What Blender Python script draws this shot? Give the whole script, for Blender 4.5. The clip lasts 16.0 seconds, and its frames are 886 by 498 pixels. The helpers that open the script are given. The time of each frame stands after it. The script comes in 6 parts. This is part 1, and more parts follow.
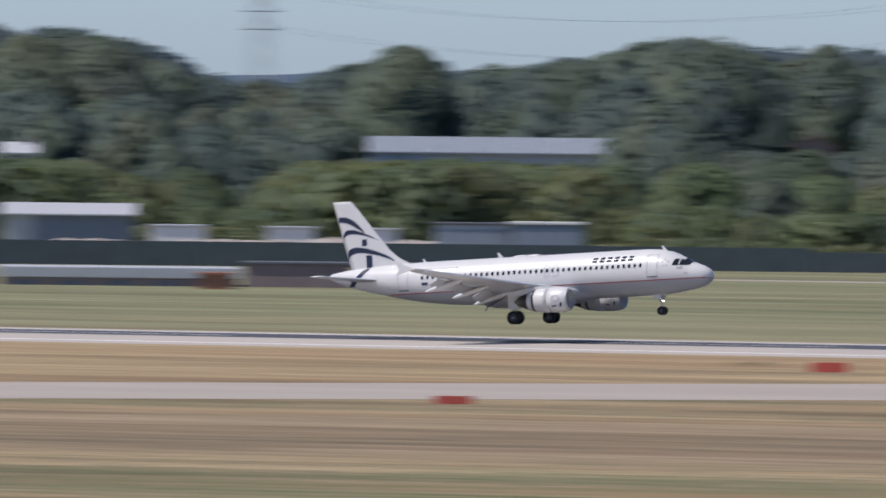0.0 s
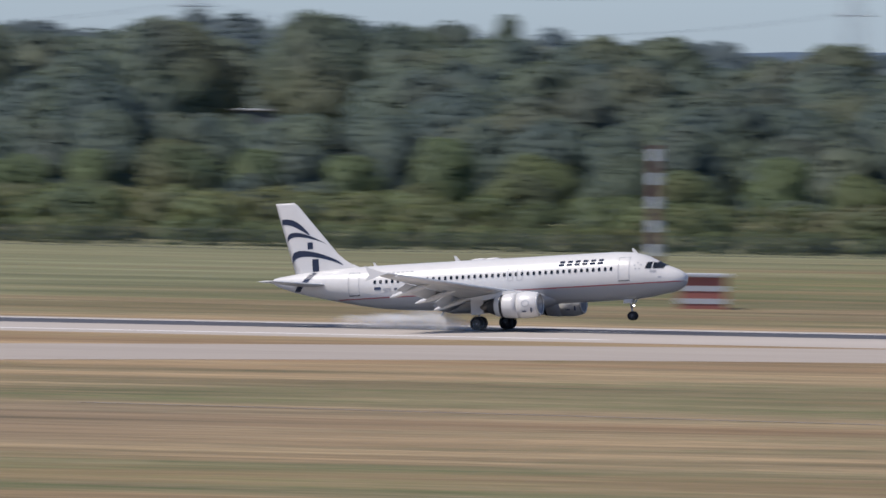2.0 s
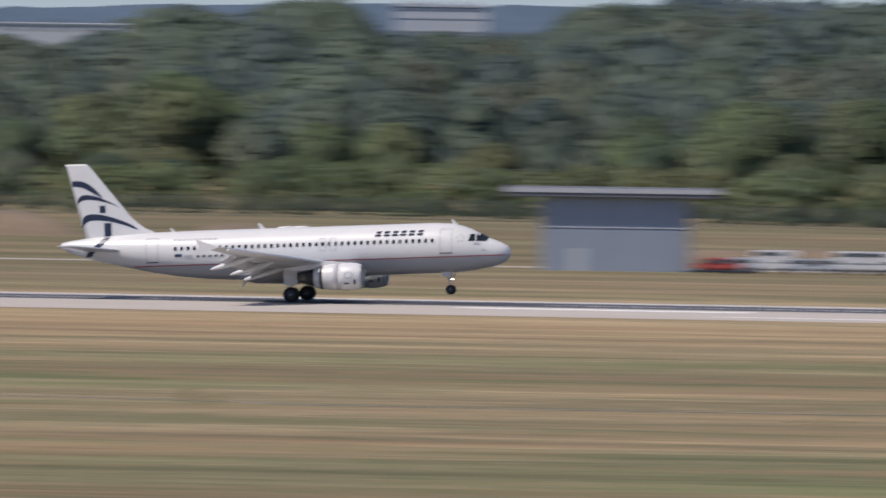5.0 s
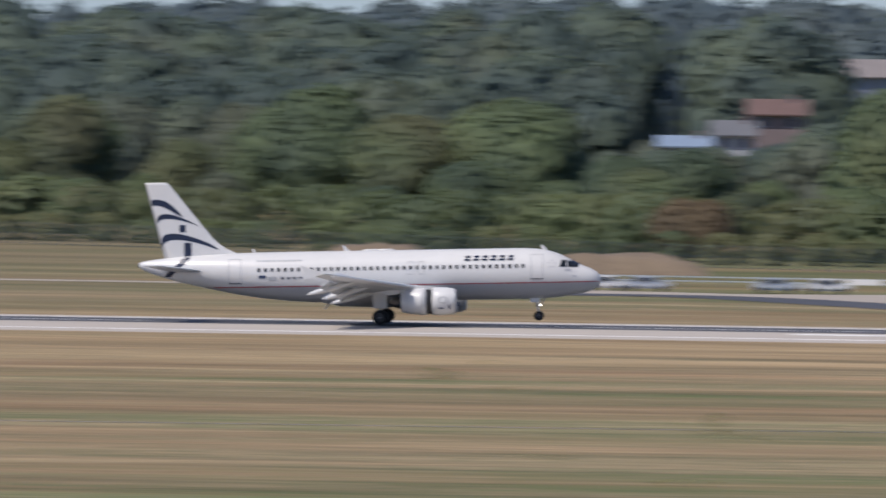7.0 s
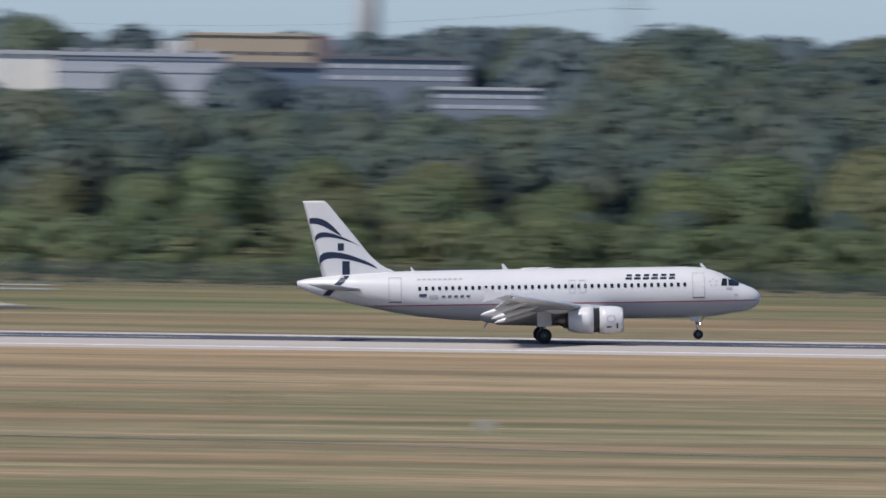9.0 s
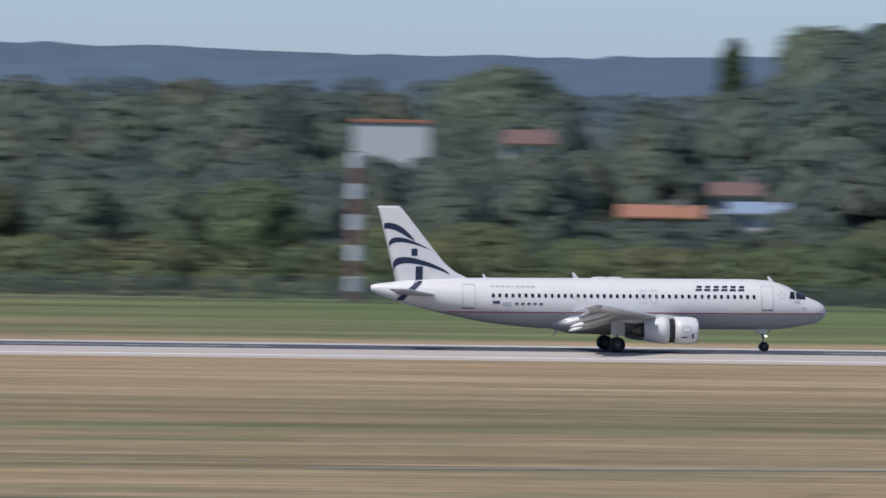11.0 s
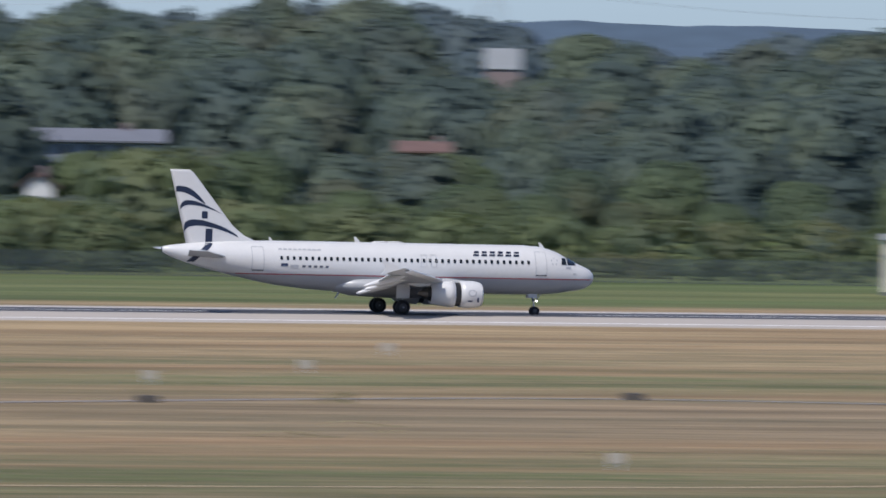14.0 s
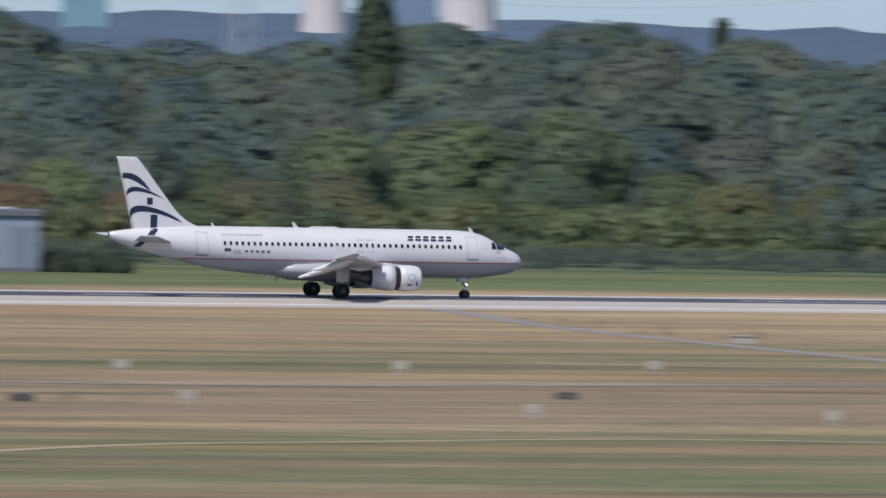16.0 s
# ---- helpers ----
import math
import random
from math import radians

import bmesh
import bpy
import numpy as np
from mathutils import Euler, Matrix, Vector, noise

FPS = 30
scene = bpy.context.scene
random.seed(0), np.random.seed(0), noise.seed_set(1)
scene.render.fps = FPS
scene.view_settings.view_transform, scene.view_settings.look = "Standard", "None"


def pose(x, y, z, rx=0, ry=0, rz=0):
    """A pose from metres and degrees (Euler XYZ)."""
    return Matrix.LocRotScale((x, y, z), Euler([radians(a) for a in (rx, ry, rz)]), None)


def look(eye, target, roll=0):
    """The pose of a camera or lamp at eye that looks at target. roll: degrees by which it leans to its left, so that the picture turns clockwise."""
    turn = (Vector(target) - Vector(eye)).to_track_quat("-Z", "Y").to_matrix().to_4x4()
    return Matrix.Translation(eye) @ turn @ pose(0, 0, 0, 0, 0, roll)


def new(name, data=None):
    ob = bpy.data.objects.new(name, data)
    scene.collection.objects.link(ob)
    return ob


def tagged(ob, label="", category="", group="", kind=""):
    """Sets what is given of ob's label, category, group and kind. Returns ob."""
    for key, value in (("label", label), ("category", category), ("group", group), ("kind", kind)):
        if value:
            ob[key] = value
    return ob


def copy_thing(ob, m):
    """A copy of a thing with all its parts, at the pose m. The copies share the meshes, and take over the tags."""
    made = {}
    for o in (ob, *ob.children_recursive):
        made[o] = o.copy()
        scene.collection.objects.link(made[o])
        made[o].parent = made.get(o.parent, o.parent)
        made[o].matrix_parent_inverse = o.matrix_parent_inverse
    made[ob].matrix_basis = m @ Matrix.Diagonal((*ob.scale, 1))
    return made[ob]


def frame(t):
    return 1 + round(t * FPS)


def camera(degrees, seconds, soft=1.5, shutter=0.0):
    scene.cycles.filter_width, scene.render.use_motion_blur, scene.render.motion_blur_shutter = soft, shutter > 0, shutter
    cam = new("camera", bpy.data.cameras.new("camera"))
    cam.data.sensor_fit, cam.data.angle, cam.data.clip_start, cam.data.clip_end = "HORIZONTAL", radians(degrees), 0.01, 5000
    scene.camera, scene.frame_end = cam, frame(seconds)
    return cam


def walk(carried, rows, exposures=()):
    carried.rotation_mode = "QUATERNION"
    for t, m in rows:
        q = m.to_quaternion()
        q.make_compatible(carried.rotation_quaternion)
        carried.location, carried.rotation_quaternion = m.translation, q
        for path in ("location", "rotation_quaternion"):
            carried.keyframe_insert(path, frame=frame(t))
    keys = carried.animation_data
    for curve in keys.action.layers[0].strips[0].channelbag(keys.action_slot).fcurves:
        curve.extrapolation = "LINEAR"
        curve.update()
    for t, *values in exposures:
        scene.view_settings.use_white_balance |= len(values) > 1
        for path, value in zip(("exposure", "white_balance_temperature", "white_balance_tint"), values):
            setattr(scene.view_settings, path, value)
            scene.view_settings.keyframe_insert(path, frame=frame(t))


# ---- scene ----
HEIGHT = 25.0          # the eye over the runway's crown
DEPTH = 1203.0         # from the eye across to the runway's centre line
LOW = -0.3             # level of the grass

cam = camera(3.4188, 16.0, soft=1.6, shutter=0.85)


def aim(yaw, tilt, roll):
    """A camera pose from its bearing, its elevation and its roll."""
    a, e = radians(yaw), radians(tilt)
    way = Vector((math.sin(a) * math.cos(e), math.cos(a) * math.cos(e), math.sin(e)))
    eye = Vector((0, 0, HEIGHT))
    return look(eye, eye + way * 1000, roll)


walk(cam, [(t, aim(a, b, c)) for t, a, b, c in (
    (0.0, -25.1206, -0.7293, 0.612),
    (0.5, -23.6920, -0.7157, 0.667),
    (1.0, -22.1631, -0.7328, 0.725),
    (1.5, -20.8480, -0.7852, 0.751),
    (2.0, -19.3365, -0.8166, 0.780),
    (2.5, -17.9690, -0.8090, 0.787),
    (3.0, -16.4728, -0.8623, 0.797),
    (3.5, -14.9788, -0.9212, 0.811),
    (4.0, -13.1424, -0.9211, 0.833),
    (4.5, -11.3866, -0.9725, 0.854),
    (5.0, -9.6309, -0.9629, 0.861),
    (7.5, -2.5382, -0.8825, 0.835),
    (8.0, -1.2187, -0.8677, 0.848),
    (8.5, 0.1118, -0.8521, 0.862),
    (9.0, 1.6647, -0.8357, 0.854),
    (11.5, 8.5328, -0.7914, 0.893),
    (12.0, 10.2231, -0.7944, 0.914),
    (12.5, 11.9243, -0.8298, 0.935),
    (13.0, 13.3201, -0.8474, 0.950),
    (13.5, 14.3430, -0.8647, 0.948),
    (14.0, 15.4903, -0.8974, 0.948),
    (14.5, 16.6397, -0.9206, 0.968),
    (15.0, 17.8938, -0.9343, 0.990),
    (15.5, 18.9625, -0.9342, 1.009),
    (16.0, 19.9919, -0.9296, 1.026),
)], exposures=((0.0, 0.14, 6340, 15), (3.0, 0.14, 6520, 15), (5.0, 0.13, 6570, 15), (7.5, 0.11, 6370, 14), (9.0, 0.1, 6240, 13), (16.0, 0.12, 6160, 13)))

# ---- light ----
SUN_WAY = Vector((-0.40, -0.36, 0.84)).normalized()
world = bpy.data.worlds.new("world")
scene.world = world
world.use_nodes = True
wn = world.node_tree
for n in list(wn.nodes):
    wn.nodes.remove(n)
sky = wn.nodes.new("ShaderNodeTexSky")
sky.sky_type = "NISHITA"
sky.sun_disc = False
sky.sun_elevation = math.asin(SUN_WAY.z)
sky.sun_rotation = math.atan2(SUN_WAY.x, SUN_WAY.y)
sky.air_density, sky.dust_density, sky.ozone_density = 0.6, 0.5, 6.5
bg = wn.nodes.new("ShaderNodeBackground")
bg.inputs["Strength"].default_value = 0.118
wout = wn.nodes.new("ShaderNodeOutputWorld")
wn.links.new(sky.outputs[0], bg.inputs[0])
wn.links.new(bg.outputs[0], wout.inputs[0])
sun = new("sun", bpy.data.lights.new("sun", "SUN"))
sun.data.energy, sun.data.angle, sun.data.color = 3.75, radians(0.6), (1.0, 0.945, 0.86)
sun.matrix_world = look(SUN_WAY * 100, (0, 0, 0))


# ---- materials ----
def material(name, colour, rough=0.6, metal=0.0, vary=0.15, scale=2.0, other=None, bump=0.0, stretch=(1, 1, 1), spec=0.5, coords="Object", fine=9.0):
    """A surface with two scales of colour variation and an optional relief."""
    m = bpy.data.materials.new(name)
    m.use_nodes = True
    nt = m.node_tree
    b = nt.nodes["Principled BSDF"]
    b.inputs["Roughness"].default_value, b.inputs["Metallic"].default_value = rough, metal
    b.inputs["Specular IOR Level"].default_value = spec
    tc = nt.nodes.new("ShaderNodeTexCoord")
    mp = nt.nodes.new("ShaderNodeMapping")
    mp.inputs["Scale"].default_value = stretch
    nt.links.new(tc.outputs[coords], mp.inputs[0])
    n1 = nt.nodes.new("ShaderNodeTexNoise")
    n1.inputs["Scale"].default_value, n1.inputs["Detail"].default_value = scale, 4
    n2 = nt.nodes.new("ShaderNodeTexNoise")
    n2.inputs["Scale"].default_value, n2.inputs["Detail"].default_value = scale * fine, 3
    nt.links.new(mp.outputs[0], n1.inputs[0])
    nt.links.new(mp.outputs[0], n2.inputs[0])
    add = nt.nodes.new("ShaderNodeMath")
    add.operation = "ADD"
    nt.links.new(n1.outputs[0], add.inputs[0])
    nt.links.new(n2.outputs[0], add.inputs[1])
    ramp = nt.nodes.new("ShaderNodeMapRange")
    ramp.inputs[1].default_value, ramp.inputs[2].default_value = 0.7, 1.3
    nt.links.new(add.outputs[0], ramp.inputs[0])
    mix = nt.nodes.new("ShaderNodeMix")
    mix.data_type = "RGBA"
    c2 = other or tuple(max(0.0, v * (1 - 2 * vary)) for v in colour)
    mix.inputs[6].default_value = (*c2, 1)
    mix.inputs[7].default_value = (*colour, 1)
    nt.links.new(ramp.outputs[0], mix.inputs[0])
    nt.links.new(mix.outputs[2], b.inputs["Base Color"])
    if bump:
        bp = nt.nodes.new("ShaderNodeBump")
        bp.inputs["Strength"].default_value, bp.inputs["Distance"].default_value = bump, 0.05
        nt.links.new(n2.outputs[0], bp.inputs["Height"])
        nt.links.new(bp.outputs[0], b.inputs["Normal"])
    return m


def leaf_material(name, dark, light, spread=0.6, olive=(0.110, 0.096, 0.052), through_leaf=0.95):
    """Leaves: tone from piece to piece, from tree to tree and from stand to stand; they scatter light back and let it through."""
    m = bpy.data.materials.new(name)
    m.use_nodes = True
    nt = m.node_tree
    N, L = nt.nodes.new, nt.links.new
    b = nt.nodes["Principled BSDF"]
    b.inputs["Roughness"].default_value = 0.7
    b.inputs["Specular IOR Level"].default_value = 0.15
    geo, info = N("ShaderNodeNewGeometry"), N("ShaderNodeObjectInfo")

    def stand(scale, lo, hi, detail=2):
        nz, mr = N("ShaderNodeTexNoise"), N("ShaderNodeMapRange")
        nz.inputs["Scale"].default_value, nz.inputs["Detail"].default_value = scale, detail
        mr.inputs[1].default_value, mr.inputs[2].default_value = 0.34, 0.66
        mr.inputs[3].default_value, mr.inputs[4].default_value = lo, hi
        L(geo.outputs["Position"], nz.inputs[0])
        L(nz.outputs[0], mr.inputs[0])
        return mr.outputs[0]

    def plus(a, k, c):
        n = N("ShaderNodeMath")
        n.operation = "MULTIPLY_ADD"
        n.inputs[1].default_value = k
        L(a, n.inputs[0])
        L(c, n.inputs[2])
        return n.outputs[0]
    tone = plus(geo.outputs["Random Per Island"], 0.3, plus(info.outputs["Random"], spread, stand(0.085, -0.4, 0.65)))
    mix, warm = N("ShaderNodeMix"), N("ShaderNodeMix")
    mix.data_type = warm.data_type = "RGBA"
    mix.inputs[6].default_value, mix.inputs[7].default_value = (*dark, 1), (*light, 1)
    warm.inputs[7].default_value = (*olive, 1)
    L(tone, mix.inputs[0])
    L(stand(0.04, -0.4, 0.45), warm.inputs[0])
    L(mix.outputs[2], warm.inputs[6])
    L(warm.outputs[2], b.inputs["Base Color"])
    pale = N("ShaderNodeMix")
    pale.data_type, pale.blend_type = "RGBA", "MULTIPLY"
    pale.inputs[0].default_value = 1.0
    pale.inputs[7].default_value = (through_leaf, through_leaf, through_leaf * 0.9, 1)
    L(warm.outputs[2], pale.inputs[6])
    tr, both = N("ShaderNodeBsdfTranslucent"), N("ShaderNodeAddShader")
    L(pale.outputs[2], tr.inputs[0])
    L(b.outputs[0], both.inputs[0])
    L(tr.outputs[0], both.inputs[1])
    L(both.outputs[0], nt.nodes["Material Output"].inputs[0])
    return m


def grass_material():
    """Mown airfield grass: straw and green in long strips along the runway, with patches and ruts."""
    m = bpy.data.materials.new("airfield_grass")
    m.use_nodes = True
    nt = m.node_tree
    N, L = nt.nodes.new, nt.links.new
    b = nt.nodes["Principled BSDF"]
    b.inputs["Roughness"].default_value = 0.95
    b.inputs["Specular IOR Level"].default_value = 0.1
    tc = N("ShaderNodeTexCoord")
    sep = N("ShaderNodeSeparateXYZ")
    L(tc.outputs["Object"], sep.inputs[0])

    def nse(scale, stretch, detail=3, rough=0.55):
        mp = N("ShaderNodeMapping")
        mp.inputs["Scale"].default_value = stretch
        L(tc.outputs["Object"], mp.inputs[0])
        n = N("ShaderNodeTexNoise")
        n.inputs["Scale"].default_value, n.inputs["Detail"].default_value, n.inputs["Roughness"].default_value = scale, detail, rough
        n.inputs["Distortion"].default_value = 0.7
        L(mp.outputs[0], n.inputs[0])
        return n.outputs[0]

    def op(kind, a, c, d=None):
        k = N("ShaderNodeMath")
        k.operation = kind
        for i, v in enumerate((a, c, d)):
            if v is None:
                continue
            if isinstance(v, (int, float)):
                k.inputs[i].default_value = v
            else:
                L(v, k.inputs[i])
        return k.outputs[0]

    strips = nse(0.045, (0.16, 1.0, 1), 6, 0.68)
    patches = nse(0.035, (0.45, 1.0, 1), 5, 0.65)
    tufts = nse(0.45, (0.6, 1.0, 1), 4, 0.6)
    # how green the strips are, across the field from the eye outwards
    wob = op("MULTIPLY_ADD", nse(0.006, (0.5, 1, 1), 2), 44.0, -22.0)
    across = op("ADD", sep.outputs[1], wob)
    across_far = op("MULTIPLY_ADD", nse(0.02, (0.3, 1, 1), 3), 16.0, op("ADD", sep.outputs[1], -8.0))
    unit = N("ShaderNodeMapRange")
    unit.inputs[1].default_value, unit.inputs[2].default_value = 700, 1700
    L(across, unit.inputs[0])
    ramp = N("ShaderNodeValToRGB")
    els = ramp.color_ramp.elements
    stops = ((700, 0.62), (780, 0.72), (812, 0.72), (832, 0.34), (852, 0.2), (950, 0.26), (968, 0.56), (1000, 0.62), (1036, 0.5), (1060, 0.22), (1100, 0.12), (1170, 0.05), (1232, 0.1), (1246, 0.3), (1262, 0.6), (1300, 0.68), (1318, 0.35), (1336, 0.75), (1400, 0.9), (1700, 0.8))
    while len(els) < len(stops):
        els.new(0.5)
    for e, (p, v) in zip(els, stops):
        e.position, e.color = (p - 700) / 1000, (v, v, v, 1)
    L(unit.outputs[0], ramp.inputs[0])
    g = op("MULTIPLY_ADD", strips, 1.1, -0.55)
    g = op("ADD", g, ramp.outputs[0])
    g = op("MULTIPLY_ADD", patches, 1.2, op("ADD", g, -0.6))
    g = op("MULTIPLY_ADD", tufts, 1.1, op("ADD", g, -0.55))
    # a dry stretch of field beyond the runway

    def step(v, lo, hi):
        k = N("ShaderNodeMapRange")
        k.interpolation_type = "SMOOTHSTEP"
        k.inputs[1].default_value, k.inputs[2].default_value = lo, hi
        L(v, k.inputs[0])
        return k.outputs[0]
    dryer = op("MULTIPLY", op("MULTIPLY", step(sep.outputs[0], -470, -390), step(sep.outputs[0], -60, -150)), step(sep.outputs[1], 1272, 1296))
    g = op("MULTIPLY_ADD", dryer, -0.2, g)
    greener = op("MULTIPLY", op("MULTIPLY", step(sep.outputs[0], -330, -250), step(sep.outputs[0], 170, 90)), op("MULTIPLY", step(sep.outputs[1], 835, 865), step(sep.outputs[1], 985, 955)))
    g = op("MULTIPLY_ADD", greener, 0.24, g)
    browner = op("MULTIPLY", step(sep.outputs[0], -330, -420), step(sep.outputs[1], 1190, 1150))
    g = op("MULTIPLY_ADD", browner, -0.22, g)
    g = op("MULTIPLY_ADD", nse(0.14, (0.2, 1.0, 1), 5, 0.65), 1.0, op("ADD", g, -0.5))
    col = N("ShaderNodeValToRGB")
    ce = col.color_ramp.elements
    tones = ((0.0, (0.325, 0.243, 0.140)), (0.3, (0.258, 0.203, 0.120)), (0.5, (0.200, 0.172, 0.097)), (0.75, (0.156, 0.150, 0.078)), (1.0, (0.122, 0.136, 0.060)))
    while len(ce) < len(tones):
        ce.new(0.5)
    for e, (p, v) in zip(ce, tones):
        e.position, e.color = p, (*v, 1)
    L(g, col.inputs[0])
    dry = nse(0.035, (0.22, 1.3, 1), 6, 0.68)
    dm = N("ShaderNodeMapRange")
    dm.inputs[1].default_value, dm.inputs[2].default_value, dm.inputs[3].default_value, dm.inputs[4].default_value = 0.3, 0.7, 0.62, 1.3
    L(dry, dm.inputs[0])
    mul = N("ShaderNodeMix")
    mul.data_type, mul.blend_type = "RGBA", "MULTIPLY"
    mul.inputs[0].default_value = 1.0
    rust = N("ShaderNodeMix")
    rust.data_type = "RGBA"
    rm = N("ShaderNodeMapRange")
    rm.inputs[1].default_value, rm.inputs[2].default_value, rm.inputs[3].default_value, rm.inputs[4].default_value = 0.48, 0.66, 0.0, 0.7
    L(nse(0.03, (0.22, 1.1, 1), 5, 0.66), rm.inputs[0])
    L(rm.outputs[0], rust.inputs[0])
    L(col.outputs[0], rust.inputs[6])
    rust.inputs[7].default_value = (0.275, 0.180, 0.104, 1)
    # a rough brown strip, a dry field, and two stands of other grass beyond the runway: pale sage and lush green
    last = rust.outputs[2]
    rough = op("MULTIPLY", op("MULTIPLY", step(across, 842, 866), step(across, 962, 944)), op("ADD", step(sep.outputs[0], 190, 260), step(sep.outputs[0], -290, -360)))
    for mask, tint in ((op("MULTIPLY", rough, 0.75), (0.214, 0.172, 0.120)), (op("MULTIPLY", dryer, 0.8), (0.172, 0.138, 0.084)), (op("MULTIPLY", step(sep.outputs[0], -470, -550), step(sep.outputs[1], 1228, 1240)), (0.215, 0.218, 0.128)),
                       (op("MULTIPLY", step(sep.outputs[0], 60, 200), step(across_far, 1246, 1262)), (0.092, 0.138, 0.050))):
        mx = N("ShaderNodeMix")
        mx.data_type = "RGBA"
        L(op("MULTIPLY", mask, 0.68), mx.inputs[0])
        L(last, mx.inputs[6])
        mx.inputs[7].default_value = (*tint, 1)
        last = mx.outputs[2]
    furrow = N("ShaderNodeMapRange")
    furrow.inputs[1].default_value, furrow.inputs[2].default_value, furrow.inputs[3].default_value, furrow.inputs[4].default_value = 0.36, 0.5, 0.74, 1.0
    L(nse(0.11, (0.22, 1.0, 1), 4, 0.6), furrow.inputs[0])
    ruts = N("ShaderNodeMix")
    ruts.data_type, ruts.blend_type = "RGBA", "MULTIPLY"
    L(rough, ruts.inputs[0])
    L(last, ruts.inputs[6])
    L(furrow.outputs[0], ruts.inputs[7])
    L(ruts.outputs[2], mul.inputs[6])
    L(dm.outputs[0], mul.inputs[7])
    streak = N("ShaderNodeMapRange")
    streak.inputs[1].default_value, streak.inputs[2].default_value, streak.inputs[3].default_value, streak.inputs[4].default_value = 0.3, 0.7, 0.78, 1.18
    L(nse(0.3, (0.17, 1.0, 1), 5, 0.7), streak.inputs[0])
    fine = N("ShaderNodeMix")
    fine.data_type, fine.blend_type = "RGBA", "MULTIPLY"
    fine.inputs[0].default_value = 1.0
    L(mul.outputs[2], fine.inputs[6])
    L(streak.outputs[0], fine.inputs[7])
    L(fine.outputs[2], b.inputs["Base Color"])
    bp = N("ShaderNodeBump")
    bp.inputs["Strength"].default_value, bp.inputs["Distance"].default_value = 0.5, 0.3
    L(tufts, bp.inputs["Height"])
    L(bp.outputs[0], b.inputs["Normal"])
    return m


def livery_material():
    """White paint, grey below the belly line, a faint bloom of dirt."""
    m = material("livery_paint", (0.62, 0.613, 0.597), 0.32, 0.0, 0.03, 0.7)
    nt = m.node_tree
    b = nt.nodes["Principled BSDF"]
    old = b.inputs["Base Color"].links[0].from_socket
    tc = nt.nodes.new("ShaderNodeTexCoord")
    sep = nt.nodes.new("ShaderNodeSeparateXYZ")
    nt.links.new(tc.outputs["Object"], sep.inputs[0])
    gt = nt.nodes.new("ShaderNodeMath")
    gt.operation = "GREATER_THAN"
    gt.inputs[1].default_value = 3.12
    nt.links.new(sep.outputs[2], gt.inputs[0])
    mix = nt.nodes.new("ShaderNodeMix")
    mix.data_type = "RGBA"
    mix.inputs[6].default_value = (0.375, 0.38, 0.385, 1)
    nt.links.new(gt.outputs[0], mix.inputs[0])
    nt.links.new(old, mix.inputs[7])
    nt.links.new(mix.outputs[2], b.inputs["Base Color"])
    return m


def glow_material(name, colour, power):
    m = bpy.data.materials.new(name)
    m.use_nodes = True
    b = m.node_tree.nodes["Principled BSDF"]
    b.inputs["Emission Color"].default_value = (*colour, 1)
    b.inputs["Emission Strength"].default_value = power
    return m


GRASS = grass_material()
LIVERY = livery_material()
WHITE = material("white_paint", (0.62, 0.615, 0.605), 0.35, vary=0.03, scale=1.0)
WING_GREY = material("wing_grey_paint", (0.50, 0.52, 0.54), 0.4, vary=0.06, scale=0.8)
NAVY = material("navy_paint", (0.012, 0.022, 0.055), 0.35, vary=0.1)
TITLE_NAVY = material("matt_navy_paint", (0.014, 0.022, 0.05), 0.8, vary=0.1, spec=0.1)
RED_LINE = material("red_paint_line", (0.40, 0.045, 0.06), 0.4, vary=0.1)
FLAG = material("flag_blue", (0.03, 0.05, 0.11), 0.4, vary=0.1)
SEAM_DARK = material("grey_lettering", (0.10, 0.11, 0.14), 0.5, vary=0.1)
SEAM = material("door_seam", (0.42, 0.43, 0.45), 0.5, vary=0.1)
GLASS_DARK = material("dark_cabin_glass", (0.02, 0.025, 0.03), 0.12, vary=0.2)
RUBBER = material("tyre_rubber", (0.025, 0.025, 0.027), 0.85, vary=0.2, scale=4)
STEEL = material("gear_steel", (0.42, 0.43, 0.45), 0.35, 0.6, vary=0.15, scale=5)
RIM = material("wheel_rim_grey", (0.10, 0.10, 0.105), 0.5, 0.3, vary=0.15, scale=5)
DARK = material("dark_duct", (0.03, 0.03, 0.033), 0.6, vary=0.2)
LIP = material("bare_metal_lip", (0.5, 0.5, 0.5), 0.5, 0.6, vary=0.05)
CORE = material("hot_metal_core", (0.16, 0.145, 0.13), 0.4, 0.8, vary=0.2)
LAMP_GLOW = glow_material("landing_light_glow", (1.0, 0.97, 0.9), 9)
CONCRETE = material("runway_concrete", (0.45, 0.40, 0.345), 0.85, vary=0.07, scale=0.05, stretch=(0.15, 1, 1), bump=0.2)
ASPHALT = material("runway_asphalt", (0.07, 0.072, 0.082), 0.85, vary=0.15, scale=0.06, stretch=(0.1, 1, 1), bump=0.2)
GREY_TAXI = material("taxiway_concrete", (0.385, 0.335, 0.28), 0.85, vary=0.08, scale=0.05, stretch=(0.15, 1, 1), bump=0.2)
MARK = material("white_marking", (0.80, 0.79, 0.76), 0.8, vary=0.1, scale=0.3)
BARK = material("bark", (0.09, 0.07, 0.05), 0.9, vary=0.25, scale=3, bump=0.4)
LEAVES = leaf_material("broadleaf_foliage", (0.048, 0.068, 0.048), (0.084, 0.110, 0.058))
